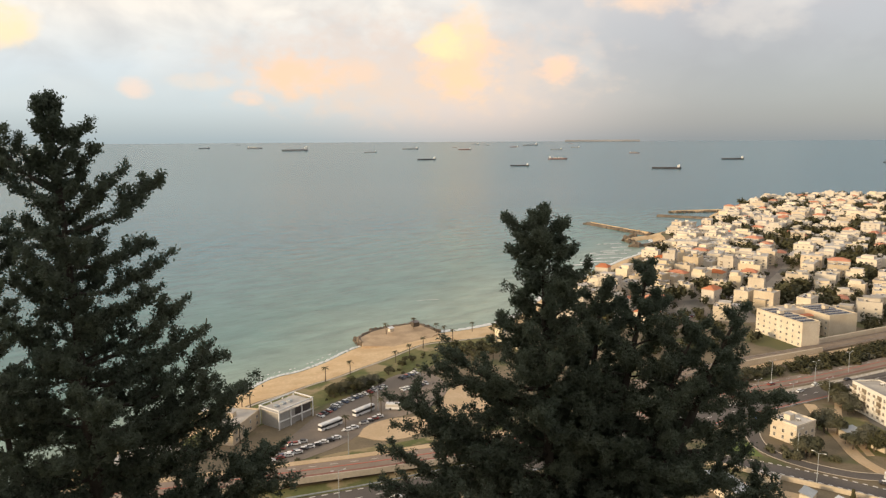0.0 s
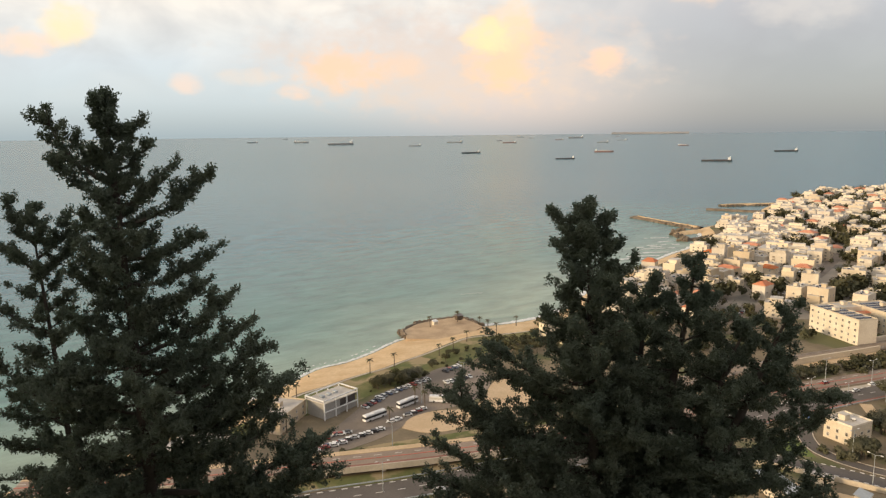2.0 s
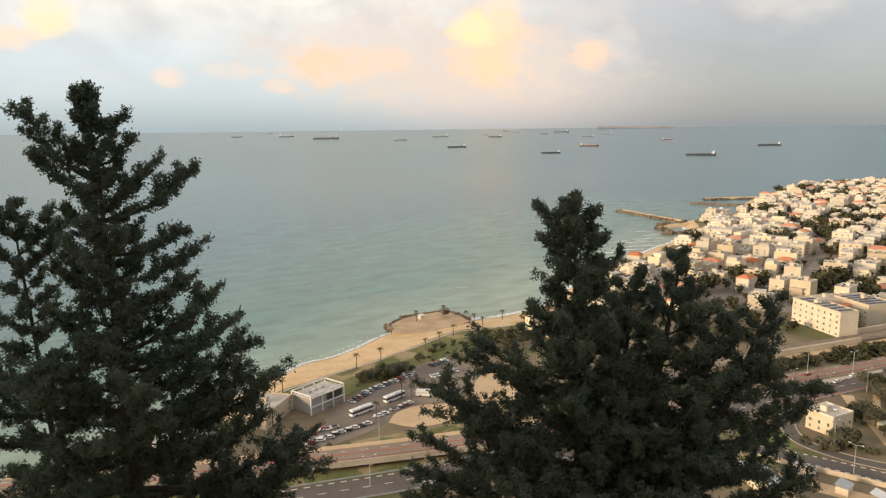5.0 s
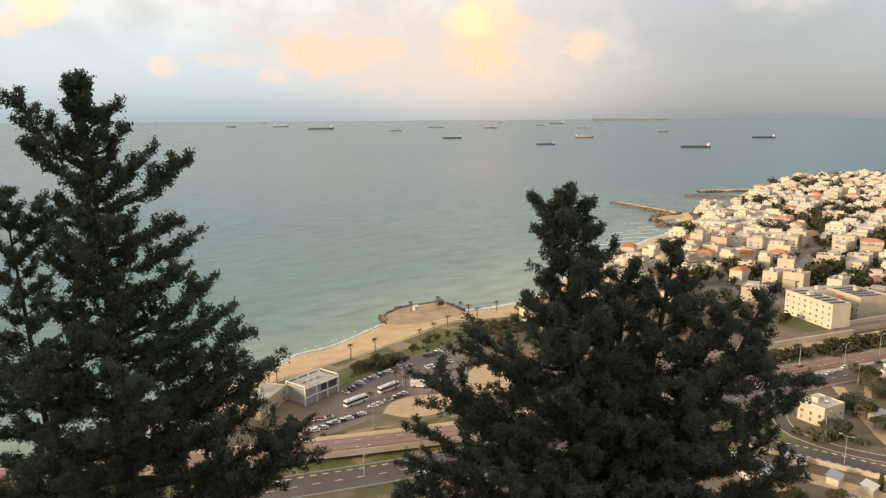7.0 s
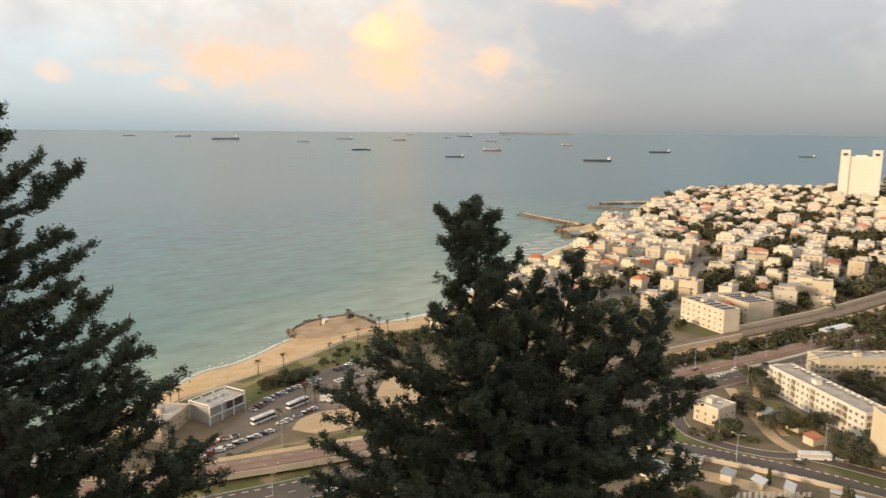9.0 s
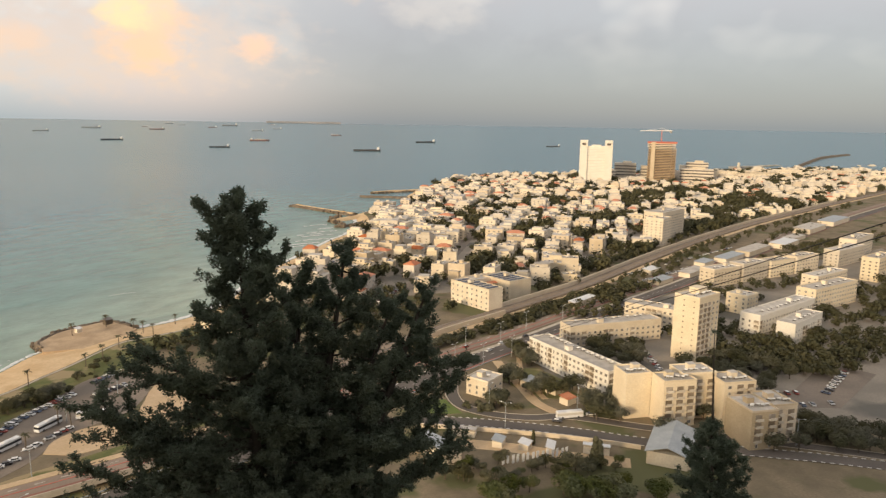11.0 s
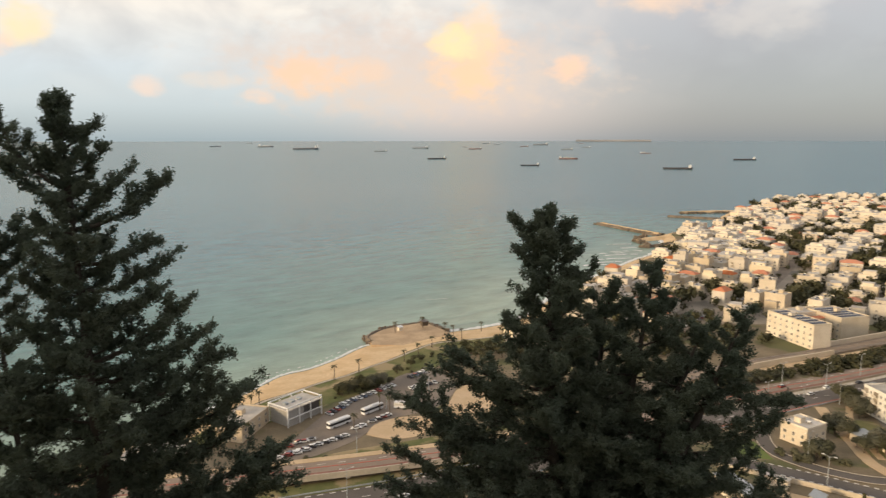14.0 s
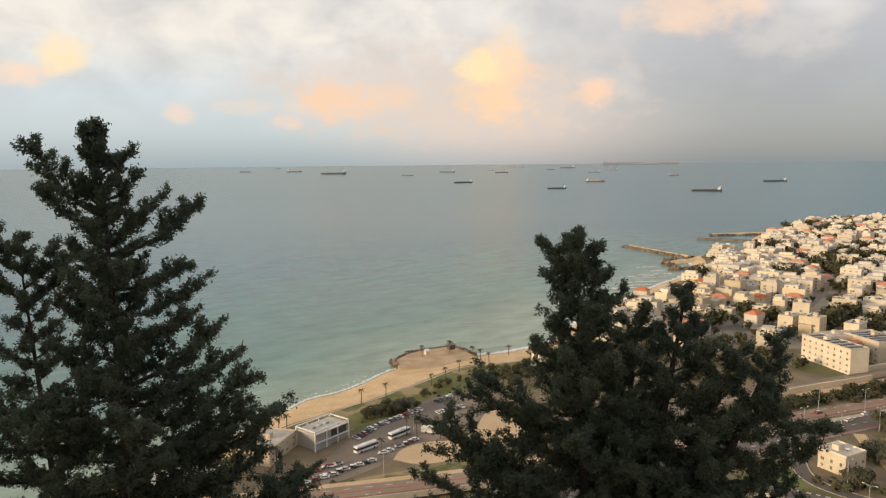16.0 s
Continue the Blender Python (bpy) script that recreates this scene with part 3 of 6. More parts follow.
structure(dashes("lane_dashes", upper[:70], 3.4, 0.22, 3, 5, deck(0.28), PAINT), "white painted road marks", "road marking")
for i, (px, py) in enumerate(((-92, 238.5), (-72, 243), (-52, 248), (-31, 253.5), (-10, 258.5), (12, 265), (34, 272.5))):
    o = tagged(new("viaduct_pier"), "squat concrete pier under the road deck", "pier", "piers of the viaduct")
    bm = bmesh.new()
    box(bm, px, py, GZ - 0.5, 1.6, 5.0, 2.8, 0.28)
    box(bm, px, py, GZ + 1.7, 2.0, 8.5, 0.7, 0.28)
    part("shaft", bm, CONCRETE, o)
patch("viaduct_verge", [(-160, 225), (-100, 233), (-51, 245), (-6, 257), (39, 272), (60, 280), (60, 273), (39, 263), (-6, 248.5), (-51, 236.5), (-100, 219), (-160, 208)], GZ + 0.08, GRASS, 0)
structure(ribbon("guard_rail", lower[:30], 7.5, 7.7, GZ + 0.95, GALV, 0.5), "pale steel guard rail", "guard rail")
structure(ribbon("guard_rail", lower[:60], -8.0, -7.8, GZ + 0.95, GALV, 0.5), "pale steel guard rail", "guard rail")
structure(ribbon("yard_wall", curve([(112, 258), (130, 247), (158, 227.5), (176, 212.5), (186, 203)], 6), -0.3, 0.3, GZ + 1.8, PALEWALL, 2.2), "cream yard wall below the road", "wall")
ramp_line = curve([(150, 300), (142, 283), (141, 268), (150, 255), (163, 246), (176, 242), (187, 233), (201, 219), (228, 196), (256, 172), (300, 130)], 6)
low_line = curve([(60, 282), (100, 268), (127, 258), (158, 237), (176, 222), (192, 207), (228, 181), (251, 164), (300, 122)], 6)
structure(ribbon("ramp_road", ramp_line, -3.0, 3.0, GZ + 0.20, ASPHALT), "curving asphalt slip road", "road")
structure(ribbon("low_road", low_line, -3.8, 3.8, GZ + 0.22, ASPHALT), "asphalt road below the hill", "road")
for ln, off in ((ramp_line, -3.1), (ramp_line, 3.1)):
    structure(ribbon("pale_kerb", ln, off - 0.22, off + 0.22, GZ + 0.34, CONCRETE), "pale concrete kerb", "kerb")
for off in (3.9, -3.9):
    structure(dashes("striped_kerb", low_line, off, 0.5, 1.6, 1.6, GZ + 0.36, PAINT), "black and white striped kerb", "kerb")
structure(ribbon("dirt_lane", curve([(186, 318), (182, 302), (178, 280), (174, 260), (176, 246)], 5), -2.6, 2.6, GZ + 0.15, SANDLOT), "narrow dirt lane", "lane")
structure(ribbon("dirt_lane", curve([(200, 318), (190, 300), (184, 280), (180, 262)], 5), -1.5, 1.5, GZ + 0.15, SANDLOT), "narrow dirt lane", "lane")
structure(ribbon("works_yard", curve([(112, 250), (140, 232), (160, 214), (178, 200)], 5), -10, -2, GZ + 0.11, SANDLOT), "bare yard below the road", "yard")
structure(ribbon("town_street", curve([(160, 450), (178, 468), (218, 507), (268, 564), (304, 609), (380, 720), (460, 860)], 5), -5, 5, GZ + 0.12, LOT), "town street with parked cars", "street")

rail = curve([(60, 318), (120, 352), (182, 382), (226, 400), (293, 429), (350, 455), (460, 515), (605, 590), (790, 675), (980, 750), (1240, 850), (1900, 1080), (2600, 1260)], 6)
structure(ribbon("rail_bed", rail, -5.4, 5.4, GZ + 0.9, BALLAST, 1.2), "railway bed of brown ballast", "railway")
structure(ribbon("rail_service_road", rail, -12.5, -7, GZ + 0.3, SANDLOT), "dusty track beside the railway", "track")
for o in (-4.2, -2.7, 2.7, 4.2):
    structure(ribbon("rail", rail, o - 0.09, o + 0.09, GZ + 1.08, STEEL, 0.18), "steel rail", "rail")
structure(ribbon("rail_noise_wall", rail[20:60], 5.8, 7.2, GZ + 3.6, PALEWALL, 4.0), "long pale concrete wall beside the railway", "wall")
structure(ribbon("rail_retaining_wall", rail[10:20], -6.6, -5.6, GZ + 3.4, PALEWALL, 3.8), "pale concrete retaining wall", "wall")


# ---- building kit ----
RECTS = []  # footprints of the houses, kept free of trees


def window_mesh(w, h, wall=SHUTTER):
    """A framed window in one piece: an outer frame that steps back to a pane behind a middle bar."""
    bm = bmesh.new()
    rings = []
    for a, b, y in ((w / 2 + 0.1, h / 2 + 0.1, 0.04), (w / 2 + 0.1, h / 2 + 0.1, -0.09), (w / 2 - 0.03, h / 2 - 0.04, -0.09), (w / 2 - 0.03, h / 2 - 0.04, -0.01)):
        rings.append([bm.verts.new((sx * a, y, sz * b)) for sx, sz in ((-1, -1), (1, -1), (1, 1), (-1, 1))])
    for q, r in zip(rings, rings[1:]):
        for i in range(4):
            bm.faces.new((q[i], q[(i + 1) % 4], r[(i + 1) % 4], r[i]))
    lo = [bm.verts.new((x, -0.01, -h / 2 + 0.04)) for x in (-0.035, 0.035)]
    hi = [bm.verts.new((x, -0.01, h / 2 - 0.04)) for x in (-0.035, 0.035)]
    e = rings[-1]
    bm.faces.new((e[0], lo[0], hi[0], e[3])).material_index = 1
    bm.faces.new((lo[1], e[1], e[2], hi[1])).material_index = 1
    bm.faces.new((lo[0], lo[1], hi[1], hi[0]))
    bmesh.ops.recalc_face_normals(bm, faces=bm.faces)
    if sum(f.normal.y * f.calc_area() for f in bm.faces) > 0:
        bmesh.ops.reverse_faces(bm, faces=bm.faces)
    return mesh_of("window", bm, wall, PANE)


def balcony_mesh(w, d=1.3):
    """Floor, parapet and back wall of a balcony, in one piece; the back wall's shade is painted on."""
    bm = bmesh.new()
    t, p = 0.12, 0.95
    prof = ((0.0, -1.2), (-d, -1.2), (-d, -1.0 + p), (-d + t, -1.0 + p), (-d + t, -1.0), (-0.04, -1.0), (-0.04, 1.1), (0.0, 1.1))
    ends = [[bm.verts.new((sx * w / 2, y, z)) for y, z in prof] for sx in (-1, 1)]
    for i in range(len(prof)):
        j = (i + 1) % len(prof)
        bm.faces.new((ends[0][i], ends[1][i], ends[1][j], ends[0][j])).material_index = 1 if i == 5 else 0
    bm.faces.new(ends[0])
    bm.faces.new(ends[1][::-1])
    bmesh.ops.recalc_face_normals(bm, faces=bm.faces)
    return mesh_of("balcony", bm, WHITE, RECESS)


def heater_mesh():
    bm = bmesh.new()
    tube(bm, (-0.7, 0, 1.25), (0.7, 0, 1.25), 0.36, 0.36, 8)
    for x in (-0.55, 0.55):
        box(bm, x, 0.1, 0, 0.08, 0.08, 1.0)
    vs = [bm.verts.new(q) for q in ((-1.0, -0.25, 1.0), (1.0, -0.25, 1.0), (1.0, -1.7, 0.15), (-1.0, -1.7, 0.15), (-1.0, -0.25, 0.92), (1.0, -0.25, 0.92), (1.0, -1.7, 0.05), (-1.0, -1.7, 0.05))]
    for f in ((3, 2, 1, 0), (4, 5, 6, 7), (0, 1, 5, 4), (1, 2, 6, 5), (2, 3, 7, 6), (3, 0, 4, 7)):
        bm.faces.new([vs[i] for i in f]).material_index = 1
    return mesh_of("solar_heater", bm, TANKW, SOLAR)


WIN, WIN_WIDE, WIN_TALL = window_mesh(1.5, 1.3), window_mesh(2.4, 1.4), window_mesh(1.0, 1.5)
BALC, BALC_WIDE = balcony_mesh(3.0), balcony_mesh(4.6)
HEATER = heater_mesh()
rnd = random.Random(7)


def put(name, me, parent, x, y, z, turn=0.0, label=""):
    ob = new(name, me)
    ob.parent = parent
    ob.matrix_basis = pose(x, y, z, 0, 0, math.degrees(turn))
    return tagged(ob, label)


def block(x, y, w, d, h, turn, wall, label, category="building", name="apartment_building", roof="flat", storey=3.0, step=3.6, windows=True, balconies=0.0, heaters=2,
          window=None, joined=False, z=GZ, group="", bare=()):
    """One house: wall body, roof with its parapet, stair head, windows, balconies and roof heaters. turn: degrees of its long side."""
    RECTS.append((x, y, w / 2 + 2.0, d / 2 + 2.0, radians(turn)))
    house = new(name)
    house.matrix_basis = pose(x, y, z, 0, 0, turn)
    tagged(house, label, category, group)
    bm = bmesh.new()
    box(bm, 0, 0, -0.6, w, d, h + 0.6)
    box(bm, 0, 0, -0.6, w + 0.16, d + 0.16, 1.1)
    part("wall", bm, wall, house)
    bm = bmesh.new()
    if roof == "flat":
        box(bm, 0, 0, h, w - 0.4, d - 0.4, 0.12)
        for sx, sy, lx, ly in ((0, 1, w + 0.1, 0.25), (0, -1, w + 0.1, 0.25), (1, 0, 0.25, d - 0.4), (-1, 0, 0.25, d - 0.4)):
            box(bm, sx * (w / 2 - 0.08), sy * (d / 2 - 0.08), h, lx, ly, 0.75, 0, 1)
        part("roof", bm, [ROOF, wall], house)
        if w > 7:
            bm = bmesh.new()
            sx = rnd.uniform(-0.25, 0.25) * w
            box(bm, sx, 0.1 * d, h + 0.1, 3.2, 3.0, 2.3)
            box(bm, sx, 0.1 * d, h + 2.4, 3.6, 3.4, 0.18, 0, 1)
            part("stair_head", bm, [wall, ROOF], house)
        for i in range(heaters):
            put("solar_heater", HEATER, house, (i + 0.5) / heaters * w * 0.8 - 0.4 * w + rnd.uniform(-0.5, 0.5), -d * 0.22 + rnd.uniform(-0.8, 0.8), h + 0.12, radians(-turn + 150), "white solar water heater")
    else:
        e, top = 0.5, 0.24 * d
        pts = [(-w / 2 - e, -d / 2 - e, h), (w / 2 + e, -d / 2 - e, h), (w / 2 + e, d / 2 + e, h), (-w / 2 - e, d / 2 + e, h)]
        vs = [bm.verts.new(q) for q in pts]
        r1, r2 = bm.verts.new((-w / 2 + d * 0.4, 0, h + top)), bm.verts.new((w / 2 - d * 0.4, 0, h + top))
        for f in ((vs[0], vs[1], r2, r1), (vs[1], vs[2], r2), (vs[2], vs[3], r1, r2), (vs[3], vs[0], r1), vs[::-1]):
            bm.faces.new(f)
        part("roof", bm, TILE, house, "orange clay tile roof")
    if not windows:
        return house
    holder = bmesh.new() if joined else None
    for nx, ny, ln, face in ((0, -1, w, 0), (1, 0, d, math.pi / 2), (0, 1, w, math.pi), (-1, 0, d, -math.pi / 2)):
        if (nx, ny) in bare:
            continue
        n = max(1, int((ln - 1.0) / step))
        stacked = [rnd.random() < balconies for _ in range(n)]
        for fl in range(int((h - 0.4) / storey)):
            for i in range(n):
                u = (i + 0.5) * ln / n - ln / 2
                cx, cy = (u if ny == -1 else -u if ny == 1 else 0), (u if nx == 1 else -u if nx == -1 else 0)
                cx, cy, cz = cx + nx * w / 2, cy + ny * d / 2, fl * storey + 1.75
                if joined:
                    box(holder, cx, cy, cz - 0.55, 1.4 if ny else 0.12, 0.12 if ny else 1.4, 1.1)
                    continue
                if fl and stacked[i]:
                    put("balcony", BALC, house, cx, cy, cz, face, "balcony with a white railing and shade painted on its back wall")
                else:
                    put("window", window or rnd.choice((WIN, WIN, WIN_TALL)), house, cx, cy, cz, face)
    if joined:
        tagged(part("glazing", holder, PANE, house), kind="stuff")
    return house


# ---- the nearer buildings ----
block(158, 281, 13, 12, 8.0, 28, CREAM, "cream three-storey house with a flat cluttered roof", "house", "house", storey=2.7, step=3.2, heaters=1)
block(212, 283, 62, 13, 12.5, 94, BRIGHT, "long white four-storey apartment block with peeling plaster", step=3.2, heaters=14, balconies=0.25)
block(268, 325, 62, 12, 12, 174, CREAM, "long cream four-storey apartment block among trees", step=3.4, heaters=10, balconies=0.3)
block(318, 336, 46, 13, 13, 118, CREAM, "cream apartment block behind the tall tower", step=3.4, heaters=6, balconies=0.3)
tower = block(291.5, 282.5, 21, 15, 36, 15, YELLOW, "tall yellow apartment tower with stacked balconies", name="apartment_tower", step=4.0, heaters=6, balconies=0.7, bare=((-1, 0),))
bm = bmesh.new()
box(bm, 2, 1, 36.1, 8, 6, 3.2)
box(bm, 2, 1, 39.3, 8.6, 6.6, 0.25)
part("lift_house", bm, YELLOW, tower)
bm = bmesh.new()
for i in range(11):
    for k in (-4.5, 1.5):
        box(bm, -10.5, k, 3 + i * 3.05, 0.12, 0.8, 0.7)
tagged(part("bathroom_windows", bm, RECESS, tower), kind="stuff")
for x0, y0, w0, d0, h0, a0, lab in ((206.5, 234, 12, 12, 20, -12, "yellow stepped apartment block, plain side wall"), (217, 219.5, 15, 11, 20, -14, "yellow stepped apartment block with cluttered balconies"),
                                    (231, 223, 16, 12, 20.5, -14, "yellow recessed apartment block"), (243, 212, 15, 13, 18.5, -14, "yellow apartment block with solar heaters"), (232.5, 191.5, 12, 17, 16, -13, "tan apartment block with white balconies"),
                                    (244, 191, 11, 15, 16.5, -13, "tan apartment block with rows of balconies")):
    block(x0, y0, w0, d0, h0, a0, YELLOW if "yellow" in lab else TAN, lab, step=4.0, heaters=5, balconies=0.6, bare=((-1, 0), (0, -1)) if "plain" in lab else ((-1, 0),))
block(396, 313, 76, 13, 12, 14, BRIGHT, "long white apartment block above dark trees", heaters=10, balconies=0.2)
block(383, 287, 44, 11, 12, 18, BRIGHT, "white apartment block with a plain end wall", heaters=5, balconies=0.2, bare=((-1, 0),))
block(470, 333, 60, 14, 16, 10, YELLOW, "yellow apartment block above trees", heaters=6)
block(397, 344, 16, 15, 13, 15, YELLOW, "small yellow apartment block", heaters=2)
for i in range(4):
    block(452 + i * 37, 416 + i * 4, 33, 14, 14 + (i % 2), 6, (CREAM, WHITE, YELLOW, CREAM)[i], "cream apartment block in a row", heaters=5, group="row of apartment blocks", joined=True)
block(520, 372, 50, 13, 13, 12, CREAM, "cream apartment block among trees", heaters=5, joined=True)
block(640, 440, 60, 14, 15, 14, WHITE, "white apartment block among trees", heaters=5, joined=True)
block(600, 380, 40, 14, 20, 14, YELLOW, "yellow apartment block among trees", heaters=4, joined=True)
block(700, 470, 60, 16, 18, 20, CREAM, "cream apartment block far along the highway", heaters=4, joined=True)

for i, (x, y, w, h, a, m) in enumerate(((470, 250, 40, 13, 12, CREAM), (545, 290, 46, 14, 16, WHITE), (430, 205, 36, 13, 8, YELLOW), (520, 215, 44, 16, 10, CREAM), (640, 335, 50, 14, 18, YELLOW), (600, 262, 40, 20, 12, WHITE), (690, 310, 48, 14, 14, CREAM), (760, 400, 60, 16, 20, WHITE), (820, 470, 60, 14, 22, CREAM), (900, 540, 70, 14, 22, YELLOW))):
    block(x, y, w, 13, h, a, m, "pale apartment block along the valley road", heaters=4, joined=True, group="apartment blocks of the valley")

# the school by the railway: two wings, a link with a tiled walk
block(233, 430, 13, 40, 15, 14, CREAM, "cream school wing with solar collectors on its roof", "school", "school_wing", storey=3.6, step=4.4, heaters=0, bare=((0, -1),))
block(268, 448, 22, 30, 13.5, 14, CREAM, "cream school wing beside the railway", "school", "school_wing", storey=3.6, step=4.4, heaters=0, bare=((0, -1),))
block(248, 456, 20, 14, 13, 14, CREAM, "cream school wing beside the railway", "school", "school_wing", storey=3.6, step=4.4, heaters=0, bare=((0, -1),))
block(249.5, 444, 17, 5, 11, 14, TAN, "tiled walk between the school wings", "school", "school_link", roof="tile", windows=False)
bm = bmesh.new()
for i in range(6):
    for k in range(2):
        box(bm, -3 + k * 6, -15 + i * 6, 0, 5, 2.2, 0.5, 0, 0)
arr = part("solar_array", bm, SOLAR, None)
arr.matrix_basis = pose(233, 430, GZ + 15.12, 0, 0, 14)
tagged(arr, "rows of dark solar collectors on a flat roof", "solar panels")
bm = bmesh.new()
for i in range(5):
    box(bm, 0, -10 + i * 5, 0, 16, 2.0, 0.5)
arr = part("solar_array", bm, SOLAR, None)
arr.matrix_basis = pose(268, 448, GZ + 13.62, 0, 0, 14)
tagged(arr, "rows of dark solar collectors on a flat roof", "solar panels")

# beach buildings
club = new("beach_club")
club.matrix_basis = pose(-61, 311, GZ, 0, 0, 53)
tagged(club, "grey two-storey building with a white roof frame", "building")
bm = bmesh.new()
box(bm, -5, 0, -0.5, 9, 12, 8.0)
box(bm, 5, 0.5, -0.5, 11, 11, 3.6)
part("wall", bm, GREYWALL, club)
bm = bmesh.new()
box(bm, 5, 0.5, 3.1, 10.6, 10.6, 3.6)
part("glass_front", bm, DARKBAND, club, "dark glass front")
bm = bmesh.new()
box(bm, 0, 0, 7.3, 20.5, 12.6, 0.35)
part("roof", bm, ROOF, club)
for i in range(4):
    for k in (-1, 1):
        bm = bmesh.new()
        box(bm, -10.2 + i * 6.8, k * 6.3, -0.5, 0.45, 0.45, 9.6)
        part("post", bm, TANKW, club, "white frame post")
for k in (-1, 1):
    bm = bmesh.new()
    box(bm, 0, k * 6.3, 8.7, 21, 0.45, 0.45)
    part("beam", bm, TANKW, club, "white frame beam")
    bm = bmesh.new()
    box(bm, k * 10.3, 0, 8.7, 0.45, 12.2, 0.45)
    part("beam", bm, TANKW, club, "white frame beam")
bm = bmesh.new()
box(bm, 0, -6.3, 3.4, 21, 0.4, 0.5)
part("balcony_band", bm, TANKW, club)
for i in range(3):
    bm = bmesh.new()
    box(bm, -5 + i * 4, 1, 7.65, 1.8, 2.2, 0.9)
    part("roof_unit", bm, GALV, club)
block(-82, 297, 24, 14, 6.5, 75, TAN, "low tan stone building beside the beach", heaters=0, step=5)
block(-108, 262, 26, 18, 6, 70, CREAM, "low cream beach pavilion", heaters=0, step=5)
block(53, 427, 9, 9, 9, 30, YELLOW, "small yellow house beside the beach", "house", "house", heaters=1)
block(70, 418, 22, 9, 5, 30, YELLOW, "low yellow building beside the beach", heaters=1)

# the shed with the grey roof, and huts in the yard
shed = new("shed")
shed.matrix_basis = pose(195, 196, GZ, 0, 0, 40) @ Matrix.Scale(1.3, 4)
tagged(shed, "cream shed with a grey metal gable roof", "shed")
bm = bmesh.new()
box(bm, 0, 0, -0.5, 21, 11.5, 4.6)
box(bm, -6, -8, -0.5, 7, 6, 3.6)
part("wall", bm, CREAM, shed)
bm = bmesh.new()
for sgn in (-1, 1):
    a = [(-11, sgn * 6.4, 3.9), (11, sgn * 6.4, 3.9), (11, 0, 6.0), (-11, 0, 6.0)]
    vs = [bm.verts.new(q) for q in a] + [bm.verts.new((q[0], q[1], q[2] + 0.18)) for q in a]
    for f in ((0, 1, 2, 3), (7, 6, 5, 4), (0, 4, 5, 1), (1, 5, 6, 2), (2, 6, 7, 3), (3, 7, 4, 0)):
        bm.faces.new([vs[i] for i in f])
bmesh.ops.recalc_face_normals(bm, faces=bm.faces)
part("roof", bm, GALV, shed, "grey corrugated metal roof")
put("window", WIN_WIDE, shed, -8, -11.0, 1.6)


def hut(x, y, w, d, h, turn, roof, label, wall=CREAM):
    o = new("hut")
    o.matrix_basis = pose(x, y, GZ, 0, 0, turn)
    tagged(o, label, "hut")
    bm = bmesh.new()
    box(bm, 0, 0, -0.3, w, d, h + 0.3)
    part("wall", bm, wall, o)
    bm = bmesh.new()
    vs = [bm.verts.new(q) for q in ((-w / 2 - .3, -d / 2 - .3, h), (w / 2 + .3, -d / 2 - .3, h), (w / 2 + .3, d / 2 + .3, h + .8), (-w / 2 - .3, d / 2 + .3, h + .8))]
    vs += [bm.verts.new(v.co + Vector((0, 0, 0.15))) for v in vs]
    for f in ((3, 2, 1, 0), (4, 5, 6, 7), (0, 1, 5, 4), (1, 2, 6, 5), (2, 3, 7, 6), (3, 0, 4, 7)):
        bm.faces.new([vs[i] for i in f])
    part("roof", bm, roof, o)
    return o


hut(-3, 474, 4.5, 3.5, 2.6, 30, DARKBAND, "small dark pavilion on the spit", TRUNK)
hut(-19, 461, 3.4, 2.2, 2.0, 40, TANKW, "small white lifeguard hut on the sand")
hut(128, 243, 9, 4, 2.6, 140, ROOF, "long site hut along the yard wall")
hut(168, 208, 10, 4, 2.8, 140, TANKW, "white container in the yard")
hut(110, 232, 20, 8, 5, 105, GALV, "long shed with a pale metal roof behind trees")
hut(190, 268, 9, 6, 3, 20, GALV, "hut with a grey sheet roof")
hut(183, 279, 8, 7, 3, 20, GALV, "hut with a grey sheet roof")
hut(187, 254, 6, 5, 3, 15, TILE, "small hut with a reddish roof")
hut(144, 222, 5, 4, 2.6, 40, TANKW, "small white hut in the yard")
hut(152, 216, 7, 3, 2.6, 50, TANKW, "small white hut in the yard")
hut(136, 229, 6, 4, 2.6, 45, GALV, "yard hut with a grey roof")
hut(150, 297, 4, 3, 2.6, 45, BLUE, "hut under a blue tarpaulin")
for i, (x, y, w, d, h, a, m) in enumerate(((545, 492, 46, 12, 4, 22, GALV), (600, 512, 60, 14, 5, 22, ROOF), (668, 530, 50, 16, 5, 22, TANKW), (715, 556, 50, 12, 4, 22, ROOF), (408, 436, 26, 9, 3.5, 22, GALV), (458, 452, 36, 10, 4, 24, ROOF),
                                               (428, 470, 20, 8, 4, 24, TANKW), (500, 480, 24, 10, 4, 24, GALV), (304, 402, 30, 5, 4, 24, TANKW), (800, 600, 70, 20, 6, 22, ROOF), (900, 640, 80, 20, 6, 22, GALV))):
    hut(x, y, w, d, h, a, m, "long low shed with a pale roof beside the railway")
for i in range(14):
    a = new("sunshade_panel", None)
    a.matrix_basis = pose(129 + i * 2.05, 213.5 - i * 0.25 + (i % 2) * 0.4, GZ, 0, 0, 10)
    tagged(a, "white upright panel in a row above the yard", "panel", "row of white panels")
    bm = bmesh.new()
    box(bm, 0, 0, 0, 0.15, 0.15, 3.6)
    box(bm, 0, -0.1, 0.5, 1.25, 0.12, 3.1)
    part("board", bm, TANKW, a)

